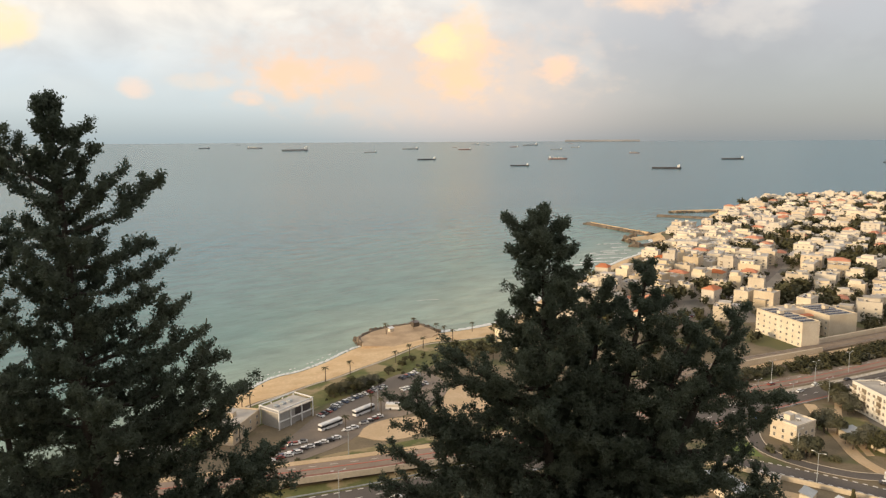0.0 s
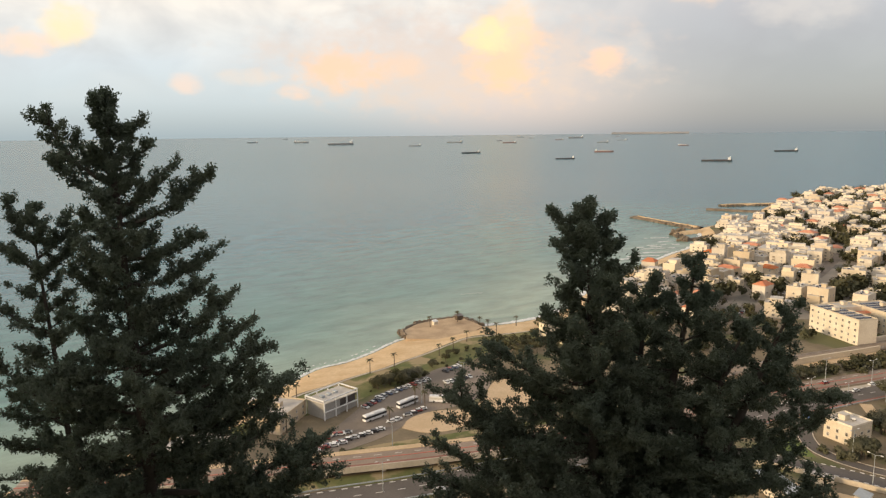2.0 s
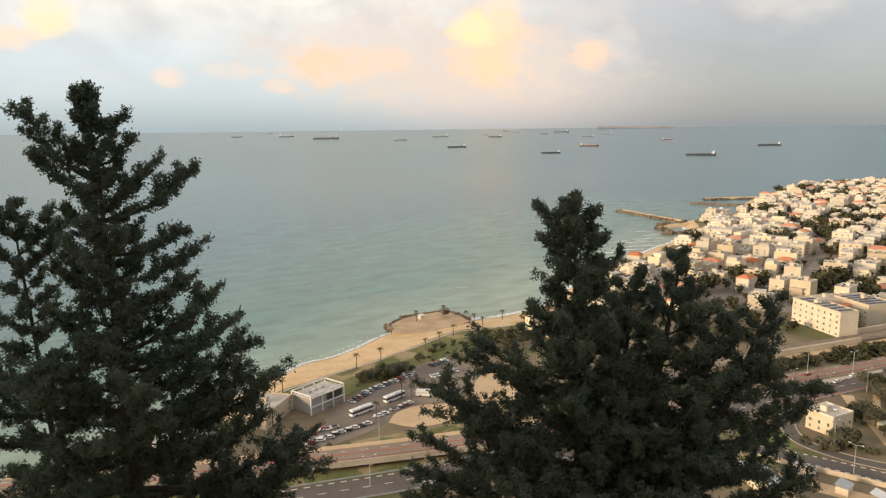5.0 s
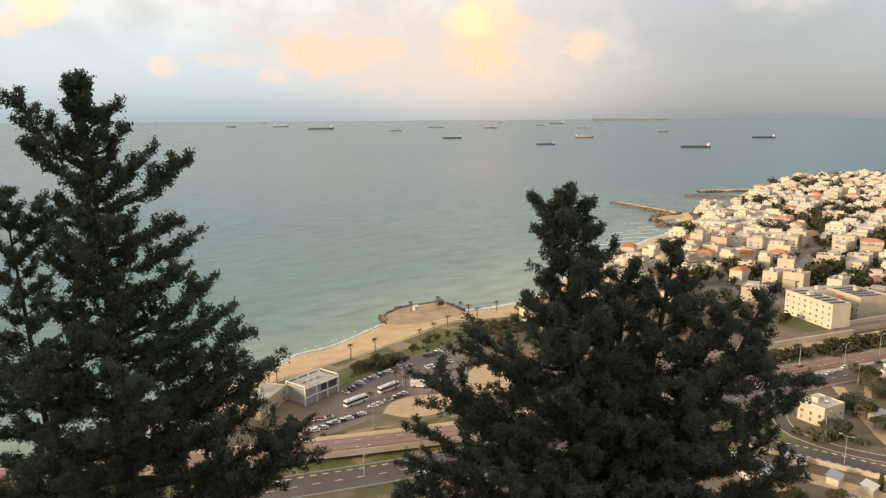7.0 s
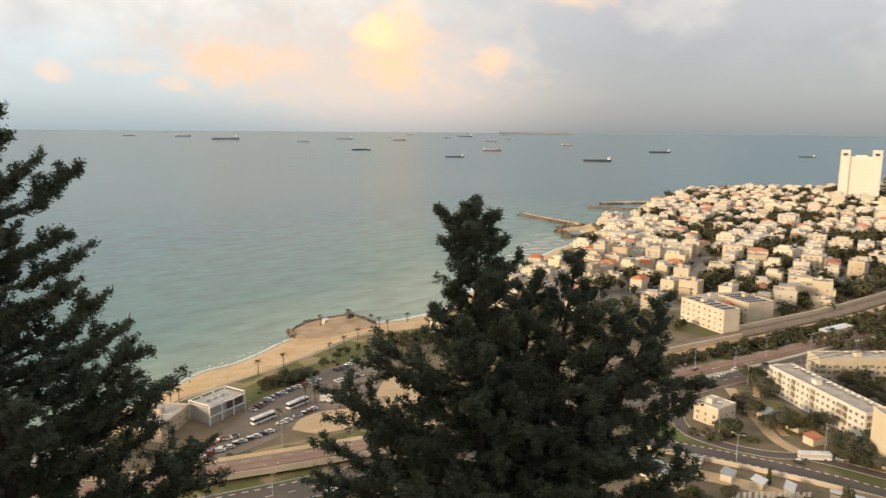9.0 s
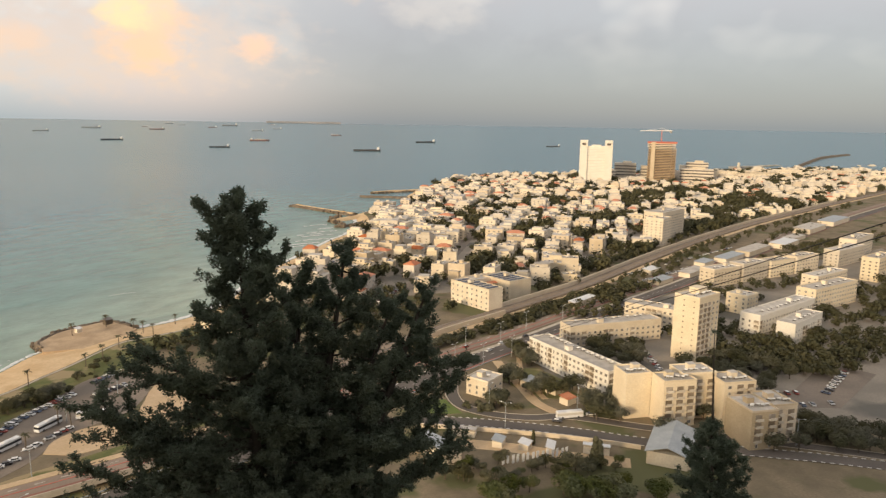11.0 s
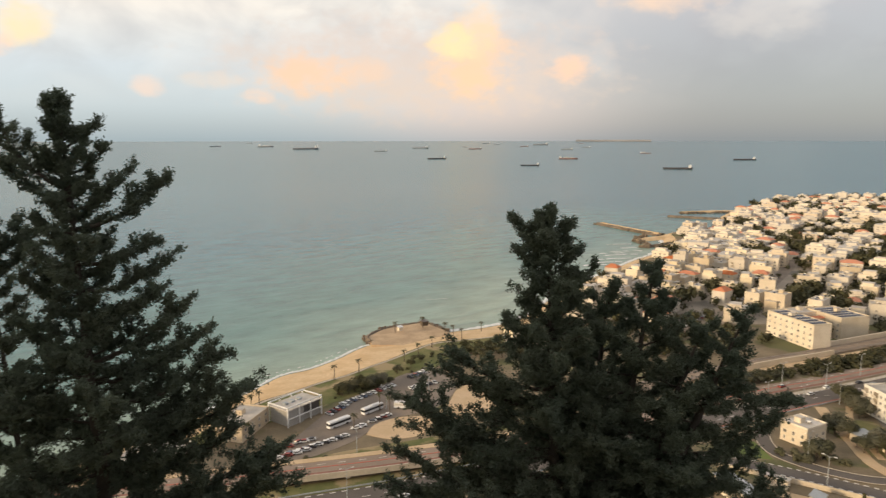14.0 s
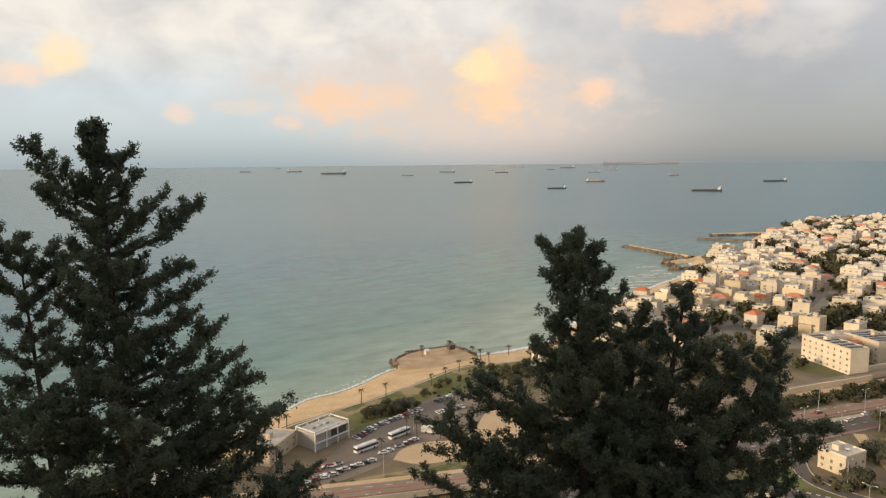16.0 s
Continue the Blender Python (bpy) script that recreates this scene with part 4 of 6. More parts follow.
# ---- the hospital point ----
def tall_white():
    o = new("hospital_tower")
    o.matrix_basis = pose(993, 1291, GZ, 0, 0, -37)
    tagged(o, "white hospital tower with two raised side cores", "tower")
    bm = bmesh.new()
    box(bm, 0, 0, 0, 40, 22, 82)
    part("wall", bm, BRIGHT, o)
    for s in (-1, 1):
        bm = bmesh.new()
        box(bm, s * 27, -1, 0, 17, 28, 95, 0, 0, 0.96)
        core = part("core", bm, BRIGHT, o)
        bm = bmesh.new()
        box(bm, s * 27, -14.8, 84, 8, 1.2, 5)
        part("opening", bm, DARKBAND, core)
    for i in range(22):
        bm = bmesh.new()
        box(bm, 0, -11.1, 6 + i * 3.4, 39, 0.5, 0.9)
        part("window_band", bm, SHUTTER, o)
    bm = bmesh.new()
    box(bm, 0, 0, 82, 20, 14, 3)
    part("plant_room", bm, BRIGHT, o)


tall_white()
o = new("tower_under_construction")
o.matrix_basis = pose(1170, 1282, GZ, 0, 0, -42)
tagged(o, "brown unfinished high-rise with a red top rail and crane", "tower")
bm = bmesh.new()
box(bm, 0, 0, 0, 50, 34, 88)
part("core", bm, DARKBAND, o)
for i in range(24):
    bm = bmesh.new()
    box(bm, 4 - 2 * (i > 20), 0, 2 + i * 3.7, 62, 44, 1.7)
    part("floor_slab", bm, BROWNSLAB if i < 20 else CREAM, o)
bm = bmesh.new()
box(bm, 3, 0, 89, 66, 46, 3.6)
part("safety_net", bm, REDPAINT, o, "red safety net")
bm = bmesh.new()
box(bm, -16, -24, 0, 9, 3, 92)
part("hoist", bm, TAN, o)
crane = new("tower_crane")
crane.matrix_basis = pose(1164, 1275, GZ + 92, 0, 0, 0)
tagged(crane, "tower crane on top of the unfinished high-rise", "crane")
bm = bmesh.new()
tube(bm, (0, 0, 0), (0, 0, 28), 1.2, 1.0, 4)
part("mast", bm, REDPAINT, crane)
bm = bmesh.new()
tube(bm, (-46, 20, 25), (22, -10, 26), 0.9, 1.2, 4)
tube(bm, (0, 0, 31), (-30, 13, 26), 0.3, 0.3, 3)
tube(bm, (0, 0, 31), (16, -7, 27), 0.3, 0.3, 3)
part("jib", bm, TANKW, crane)
bm = bmesh.new()
box(bm, 19, -9, 21, 5, 3, 4)
part("counterweight", bm, GREYWALL, crane)
for x0, y0, w0, d0, h0, a0 in ((1268, 1262, 74, 36, 30, -45), (1290, 1285, 50, 30, 44, -45), (1135, 1360, 50, 30, 40, -40), (1090, 1370, 40, 26, 22, -40), (1190, 1330, 50, 30, 34, -40)):
    o = new("hospital_wing")
    o.matrix_basis = pose(x0, y0, GZ, 0, 0, a0)
    tagged(o, "white hospital building with dark window bands", "hospital")
    bm = bmesh.new()
    box(bm, 0, 0, 0, w0, d0, h0)
    part("wall", bm, WHITE, o)
    for i in range(int(h0 / 7)):
        bm = bmesh.new()
        box(bm, 0, 0, 4 + i * 7, w0 + 1.2, d0 + 1.2, 2.6)
        part("window_band", bm, DARKBAND, o)
    bm = bmesh.new()
    box(bm, 4, 2, h0, w0 * 0.4, d0 * 0.5, 4)
    part("plant_room", bm, CREAM, o)
for x0, y0, w0, d0, h0, a0 in ((1395, 1300, 60, 24, 20, -30), (1440, 1260, 70, 20, 16, -30), (1360, 1380, 50, 26, 30, -40), (1520, 1290, 80, 24, 16, -25), (1660, 1330, 70, 24, 18, -25), (1800, 1300, 80, 24, 16, -25)):
    block(x0, y0, w0, d0, h0, a0, CREAM, "pale harbour-side block with rows of windows", joined=True, heaters=0, step=5)
block(573, 614, 62, 22, 33, 25, CREAM, "large cream apartment block above the railway", heaters=6, step=4, joined=True)
block(543, 590, 24, 20, 29, 25, CREAM, "cream stair wing of the large block", heaters=1, step=4, joined=True)

# ---- town houses ----
HOLES = [(430, 528, 34), (250, 444, 46), (573, 614, 48), (543, 590, 25), (993, 1291, 62), (1178, 1277, 60), (1268, 1270, 60), (1135, 1360, 45), (1190, 1330, 40)]
ix, iy = [q.y for q in inner], [q.x for q in inner]
rx, ry = [q.x for q in rail], [q.y for q in rail]
sx_, sy_ = zip(*[(q.x, q.y) for q in curve([(160, 450), (178, 468), (218, 507), (268, 564), (304, 609), (380, 720), (460, 860)], 5)])


def in_town(x, y, m=12):
    if y > 1500 or y < 470:
        return False
    k = int(np.argmin([abs(v - y) for v in ix[:130]]))
    if x < iy[k] + m or y < np.interp(x, rx, ry) + 14 + m * 0.4:
        return False
    if any((x - a) ** 2 + (y - b) ** 2 < c * c for a, b, c in HOLES):
        return False
    return min((x - a) ** 2 + (y - b) ** 2 for a, b in zip(sx_, sy_)) > 11 ** 2


KINDS = []
FORMS = ((13, 11, 9.5, CREAM, "flat"), (15, 12, 9.5, WHITE, "flat"), (12, 11, 6.5, WHITE, "flat"), (18, 12, 12.5, CREAM, "flat"), (13, 10, 6.5, CREAM, "tile"), (15, 13, 12.5, TAN, "flat"),
         (17, 14, 15.5, WHITE, "flat"), (11, 10, 6.5, YELLOW, "flat"), (20, 11, 9.5, YELLOW, "flat"), (14, 11, 9.5, WHITE, "tile"))
for i, (w, d, h, wall, roof) in enumerate(FORMS):
    word = {CREAM: "cream", WHITE: "white", TAN: "tan", YELLOW: "yellowish"}[wall]
    lab = f"{word} {round(h / 3.1)}-storey town house with " + ("an orange tiled roof" if roof == "tile" else "a flat roof and solar heaters")
    o = block(0, 0, w, d, h, 0, wall, lab, "house", "town_house", roof, 3.05, 6.0, balconies=0.15, heaters=2, group="houses of the seaside town")
    if roof == "flat" and i % 2 == 0:
        bm = bmesh.new()
        box(bm, -w * 0.14, d * 0.1, h + 0.1, w * 0.6, d * 0.68, 2.7)
        box(bm, -w * 0.14, d * 0.1, h + 2.8, w * 0.64, d * 0.72, 0.22, 0, 1)
        top = part("upper_floor", bm, [wall, ROOF], o, "set-back upper floor")
        for k in (-0.3, 0.0):
            put("window", WIN, top, k * w, d * 0.1 - d * 0.34, h + 1.5)
    elif roof == "flat":
        bm = bmesh.new()
        box(bm, w * 0.5 + 1.4, -d * 0.12, -0.5, 2.9, d * 0.6, h * 0.62 + 0.5)
        box(bm, w * 0.5 + 1.4, -d * 0.12, h * 0.62, 3.1, d * 0.62, 0.5, 0, 1)
        part("side_wing", bm, [wall, ROOF], o, "lower side wing")
    KINDS.append(o)
GROVES = [(385, 512, 20), (420, 525, 24), (455, 540, 22), (490, 558, 20), (640, 635, 34), (700, 655, 36), (760, 680, 36), (860, 975, 40), (930, 1000, 45), (1000, 1040, 45), (560, 748, 30), (610, 760, 34), (660, 770, 30),
          (410, 625, 18), (435, 670, 18), (462, 715, 20), (920, 840, 45), (1000, 820, 45), (425, 780, 18), (480, 815, 20), (1040, 1370, 40), (570, 1000, 25), (660, 980, 28), (330, 640, 14), (300, 560, 14), (520, 900, 24), (760, 860, 34), (830, 760, 40)]
tree_spots, used, lots = [], set(), []
ca, sa_ = math.cos(radians(52)), math.sin(radians(52))
for i in range(-12, 90):
    for j in range(-90, 60):
        u, v = i * 23.0 + rnd.uniform(-5, 5), j * 22.0 + rnd.uniform(-5, 5)
        x, y = 120 + u * ca + v * sa_, 470 + u * sa_ - v * ca
        if in_town(x, y) and math.degrees(math.atan2(x, y)) < 66:
            lots.append((math.hypot(x, y), x, y))
lots.sort()
far_town, houses = bmesh.new(), 0
FAR_MATS = [CREAM, WHITE, TAN, YELLOW, ROOF, TILE, PANE]
for r, x, y in lots:
    green = 0.5 + 0.5 * noise.noise(Vector((x * 0.008, y * 0.008, 3.0)))
    if rnd.random() < 0.05 + 0.55 * max(0, green - 0.42) + (0.14 if x > 620 else 0.06 if x > 430 else 0) or any((x - a) ** 2 + (y - b) ** 2 < c * c for a, b, c in GROVES):
        for _ in range(5):
            tree_spots.append((x + rnd.uniform(-9, 9), y + rnd.uniform(-9, 9), rnd.uniform(1.1, 1.9)))
        continue
    k = rnd.choice((0, 1, 1, 2, 3, 3, 4, 5, 6, 7, 8, 8, 9))
    turn = 52 + rnd.choice((0, 90, 180, 270)) + rnd.uniform(-9, 9) + 16 * noise.noise(Vector((x * 0.01, y * 0.01, 7.0)))
    big_form = FORMS[k][0] > 16
    size = (rnd.uniform(0.75, 1.0 if big_form else 1.2), rnd.uniform(0.8, 1.15), rnd.uniform(0.72, 1.25))
    if houses < 85:
        houses += 1
        if k not in used:
            used.add(k)
            KINDS[k].matrix_basis = pose(x, y, GZ, 0, 0, turn) @ Matrix.Diagonal((*size, 1))
        else:
            clone(KINDS[k], pose(x, y, GZ, 0, 0, turn) @ Matrix.Diagonal((*size, 1)))
    else:
        w, d, h, wall, roof = FORMS[k]
        w, d, h = w * rnd.uniform(0.85, 1.4), d * rnd.uniform(0.85, 1.25), h * rnd.uniform(0.65, 1.15)
        a, m = radians(turn), (CREAM, WHITE, TAN, YELLOW).index(wall)
        c, s_ = math.cos(a), math.sin(a)
        box(far_town, x, y, GZ - 0.5, w, d, h + 0.5, a, m)
        if roof == "tile":
            box(far_town, x, y, GZ + h, w + 0.8, d + 0.8, 2.4, a, 5, 0.35)
        else:
            box(far_town, x, y, GZ + h, w + 0.4, d + 0.4, 0.5, a, 4)
            ox, oy = rnd.uniform(-.25, .25) * w, rnd.uniform(-.2, .2) * d
            box(far_town, x + ox * c - oy * s_, y + ox * s_ + oy * c, GZ + h, 4, 3.4, 2.6, a, m)
            box(far_town, x - ox * c, y - ox * s_, GZ + h + 0.5, 2.2, 1.6, 1.1, a, 1)
            if rnd.random() < 0.5:
                lx, ly = rnd.choice((-1, 1)) * w * 0.42, rnd.uniform(-.25, .25) * d
                box(far_town, x + lx * c - ly * s_, y + lx * s_ + ly * c, GZ - 0.5, w * 0.45, d * 0.6, h * rnd.uniform(0.45, 0.8) + 0.5, a, rnd.choice((0, 1, m)))
            if rnd.random() < 0.4:
                box(far_town, x - oy * s_, y + oy * c, GZ + h, w * 0.62, d * 0.66, 3.0, a, m)
        for fl in range(int(h / 3.05) if r < 1150 else 0):
            for nx, ny, ln in ((0, -1, w), (1, 0, d), (0, 1, w), (-1, 0, d)):
                for q in (-0.28, 0.0, 0.28) if ln > 14 else (-0.25, 0.25):
                    lx, ly = (q * ln if ny else nx * w / 2), (q * ln if nx else ny * d / 2)
                    box(far_town, x + lx * c - ly * s_, y + lx * s_ + ly * c, GZ + fl * 3.05 + 1.1, 1.8 if ny else 0.14, 0.14 if ny else 1.8, 1.4, a, 6)
    if rnd.random() < 0.75:
        tree_spots.append((x + 12 * rnd.choice((-1, 1)), y + rnd.uniform(-10, 10), rnd.uniform(0.6, 1.2)))
    if rnd.random() < 0.5:
        tree_spots.append((x + rnd.uniform(-10, 10), y + 12 * rnd.choice((-1, 1)), rnd.uniform(0.5, 1.1)))
    if r < 950:
        for _ in range(2):
            tree_spots.append((x + rnd.choice((-1, 1)) * rnd.uniform(9, 13), y + rnd.choice((-1, 1)) * rnd.uniform(9, 13), rnd.uniform(0.55, 1.0)))
tagged(part("far_town_houses", far_town, FAR_MATS, None), "pale flat-roofed houses of the far town", "houses", kind="stuff")

# ---- trees of the plain ----
def leaf_cloud(name, lobes, count, size, mat, seed, squash=1.0):
    """A crown of many small bent leaf clumps scattered over the shells of a few lobes."""
    r = random.Random(seed)
    verts, faces = [], []
    for _ in range(count):
        cx, cy, cz, rad = r.choice(lobes)
        d = Vector((r.gauss(0, 1), r.gauss(0, 1), r.gauss(0, 1))).normalized()
        q = Vector((cx, cy, cz)) + Vector((d.x, d.y, d.z * squash)) * rad * (0.45 + 0.62 * r.random() ** 0.5)
        n = (d + Vector((r.uniform(-.8, .8), r.uniform(-.8, .8), r.uniform(-.4, .9)))).normalized()
        a = n.orthogonal().normalized()
        a.rotate(Matrix.Rotation(r.uniform(0, 6.28), 3, n))
        b, s = n.cross(a), size * r.uniform(0.6, 1.3)
        k = len(verts)
        verts += [q - a * s, q - b * s * 0.7 + n * s * 0.25, q + a * s, q + b * s * 0.7 + n * s * 0.25, q + n * s * 0.45]
        faces += [(k, k + 1, k + 4), (k + 1, k + 2, k + 4), (k + 2, k + 3, k + 4), (k + 3, k, k + 4)]
    me = bpy.data.meshes.new(name)
    me.from_pydata(verts, [], faces)
    me.materials.append(mat)
    return me


def plain_tree(seed, height, mat, label, tall=False):
    r = random.Random(seed)
    o = tagged(new("tree"), label, "tree", "trees of the plain")
    bm = bmesh.new()
    base = height * 0.35
    tube(bm, (0, 0, -0.5), (0.1, 0.1, base), height * 0.035, height * 0.025)
    lobes = []
    for i in range(5 if not tall else 4):
        a = i * 2.4 + r.uniform(-.4, .4)
        if tall:
            q = Vector((0.15 * math.cos(a), 0.15 * math.sin(a), height * (0.2 + 0.21 * i)))
            lobes.append((*q, height * (0.15 - 0.028 * i)))
        else:
            q = Vector((math.cos(a) * height * 0.25, math.sin(a) * height * 0.25, height * r.uniform(0.5, 0.75)))
            lobes.append((*q, height * r.uniform(0.2, 0.3)))
        tube(bm, (0.1, 0.1, base * 0.9), q, height * 0.02, height * 0.008, 5)
    part("trunk", bm, TRUNK, o)
    part("crown", leaf_cloud("crown", lobes, 950, height * 0.044, mat, seed, 1.6 if tall else 0.85), mat, o)
    return o


PLAIN = [plain_tree(11, 9, LEAF, "broad dark-green tree on the coastal plain"), plain_tree(12, 8, LEAF, "round dark-green tree on the coastal plain"), plain_tree(13, 10, LEAF, "dense olive-green tree between houses"), plain_tree(14, 7, LEAFG, "bright green tree below the road"), plain_tree(15, 12, LEAF, "slim dark cypress on the plain", True)]
SHRUB = tagged(new("shrub"), "low dark-green shrub on dry ground", "shrub", "shrubs of the plain")
part("crown", leaf_cloud("shrub_crown", [(0, 0, 0.9, 1.3), (1.0, 0.5, 0.7, 1.0), (-0.9, 0.6, 0.7, 1.0)], 150, 0.42, LEAF, 31), LEAF, SHRUB)


def spots_along(line, offset, spread, gap, r):
    side, out, walked = sides(line, offset), [], 0.0
    for a, b in zip(side, side[1:]):
        ln = (b - a).length
        k = 0
        while walked < ln:
            q = a + (b - a) * (walked / ln)
            out.append((q.x + r.uniform(-spread, spread), q.y + r.uniform(-spread, spread)))
            walked += gap * r.uniform(0.7, 1.3)
        walked -= ln
    return out


def spots_in(x0, y0, x1, y1, width, n, r):
    """n places in a band from one end to the other."""
    d = Vector((x1 - x0, y1 - y0))
    s = Vector((-d.y, d.x)).normalized()
    return [((Vector((x0, y0)) + d * r.random() + s * r.uniform(-width, width) / 2)) for _ in range(n)]


r4 = random.Random(4)
first = set()
wanted = []


def plant(kind, x, y, s):
    for a, b, hw, hd, turn in RECTS:
        if abs(x - a) + abs(y - b) < 70:
            c, k = math.cos(turn), math.sin(turn)
            if abs((x - a) * c + (y - b) * k) < hw and abs(-(x - a) * k + (y - b) * c) < hd:
                return
    wanted.append((kind, x, y, s))


for x, y, s in tree_spots:
    plant(PLAIN[r4.choice((0, 0, 1, 1, 2, 2, 3, 4))], x, y, s * r4.uniform(0.8, 1.2))
for band in ((232, 310, 262, 285, 26, 26), (262, 380, 330, 372, 22, 22), (300, 258, 345, 290, 30, 34), (275, 243, 400, 268, 40, 80), (310, 236, 440, 272, 40, 70), (395, 330, 445, 325, 18, 16), (380, 505, 470, 540, 26, 30), (340, 500, 400, 530, 26, 18),
             (560, 455, 720, 500, 40, 40), (430, 380, 520, 400, 20, 20), (130, 400, 215, 440, 44, 30), (110, 425, 210, 480, 40, 30), (172, 296, 184, 262, 12, 12), (196, 250, 190, 225, 10, 10), (250, 190, 290, 160, 24, 24), (440, 300, 560, 350, 30, 40),
             (255, 186, 275, 168, 20, 10), (205, 318, 222, 322, 8, 5), (560, 330, 700, 400, 50, 40), (640, 530, 900, 660, 30, 40), (800, 500, 1100, 640, 60, 50), (60, 440, 105, 480, 40, 26), (195, 262, 188, 275, 14, 8), (150, 262, 160, 265, 6, 6),
             (244, 330, 283, 317, 24, 26), (331, 300, 430, 290, 60, 80), (350, 236, 297, 264, 30, 36), (382, 348, 429, 382, 24, 20), (220, 262, 196, 236, 12, 14), (203, 324, 199, 296, 10, 14), (335, 396, 322, 417, 20, 16), (330, 410, 420, 440, 14, 20),
             (232, 189, 268, 176, 16, 16), (300, 315, 330, 322, 14, 12), (470, 290, 600, 330, 50, 46), (640, 500, 760, 520, 26, 30)):
    for q in spots_in(*band, r4):
        plant(PLAIN[r4.choice((0, 0, 1, 2, 2))], q.x, q.y, r4.uniform(0.65, 1.05))
for _ in range(260):
    x, y = r4.uniform(200, 620), r4.uniform(180, 440)
    if 0.30 * (x - 250) + 215 < y < 0.44 * (x - 285) + 352 and noise.noise(Vector((x * 0.03, y * 0.03, 9.0))) > -0.12:
        plant(PLAIN[r4.choice((0, 1, 2))], x, y, r4.uniform(0.7, 1.15))
for _ in range(200):
    x, y = r4.uniform(380, 900), r4.uniform(180, 520)
    if 0.42 * (x - 400) + 175 < y < 0.42 * (x - 400) + 330 and noise.noise(Vector((x * 0.02, y * 0.02, 4.0))) > -0.1:
        plant(PLAIN[r4.choice((0, 1, 2))], x, y, r4.uniform(0.8, 1.3))
for x, y in spots_along(rail[20:60], -30, 9.0, 9.0, r4):
    plant(PLAIN[r4.choice((0, 1, 2))], x, y, r4.uniform(0.5, 1.0))
for x, y in spots_along(rail[22:60], 20, 6.0, 9.0, r4):
    plant(PLAIN[r4.choice((0, 1, 2))], x, y, r4.uniform(0.7, 1.3))
for q in spots_in(150, 346, 296, 404, 8, 120, r4):
    plant(PLAIN[r4.choice((0, 1, 2))], q.x, q.y, r4.uniform(0.5, 0.72))
for q in spots_in(108, 222, 127, 207, 20, 16, r4) + spots_in(126, 207, 168, 192, 9, 24, r4):
    plant(PLAIN[r4.choice((0, 1, 2, 3))], q.x, q.y, r4.uniform(0.45, 0.8))
for q in spots_in(-46, 336, -18, 356, 5, 16, r4) + spots_in(14, 408, 60, 428, 16, 20, r4):
    plant(PLAIN[r4.choice((0, 1, 2))], q.x, q.y, r4.uniform(0.5, 0.8))
for q in spots_in(104, 192, 166, 174, 14, 24, r4):
    plant(PLAIN[3], q.x, q.y, r4.uniform(0.9, 1.3))
for x, y, s in ((161, 200, 1.0), (162.5, 199, 0.9), (149, 224, 0.55), (268, 178, 0.8), (210, 204, 0.6)):
    plant(PLAIN[4], x, y, s)
for x, y in spots_along(rail[15:31], -17, 2.0, 3.0, r4) + spots_along(rail[15:31], -22, 2.5, 3.2, r4) + spots_along(rail[31:44], -18, 5.0, 6.0, r4):
    plant(PLAIN[r4.choice((0, 1, 2))], x, y, r4.uniform(0.5, 0.8))
for x, y in spots_along(rail[14:30], -27, 2.0, 6.0, r4):
    plant(SHRUB, x, y, r4.uniform(1.0, 1.8))
for x, y in spots_along(curve([(-50, 331), (-38, 346), (-27, 357), (-15, 374), (0, 398), (28, 408), (60, 420)], 4), 1.0, 2.0, 4.0, r4):
    plant(PLAIN[r4.choice((0, 1, 2))] if r4.random() < 0.45 else SHRUB, x, y, r4.uniform(0.45, 0.75))
for q in spots_in(20, 395, 90, 440, 34, 30, r4):
    plant(PLAIN[r4.choice((0, 1, 2))], q.x, q.y, r4.uniform(0.5, 0.85))
for x, y in spots_along(upper[10:30], 13.5, 1.5, 6.0, r4):
    plant(SHRUB, x, y, r4.uniform(0.5, 1.0))
for q in spots_in(140, 266, 165, 262, 8, 14, r4):
    plant(SHRUB, q.x, q.y, r4.uniform(0.9, 1.5))
for q in spots_in(-40, 344, 60, 455, 16, 40, r4):
    plant(SHRUB, q.x, q.y, r4.uniform(0.35, 0.8))

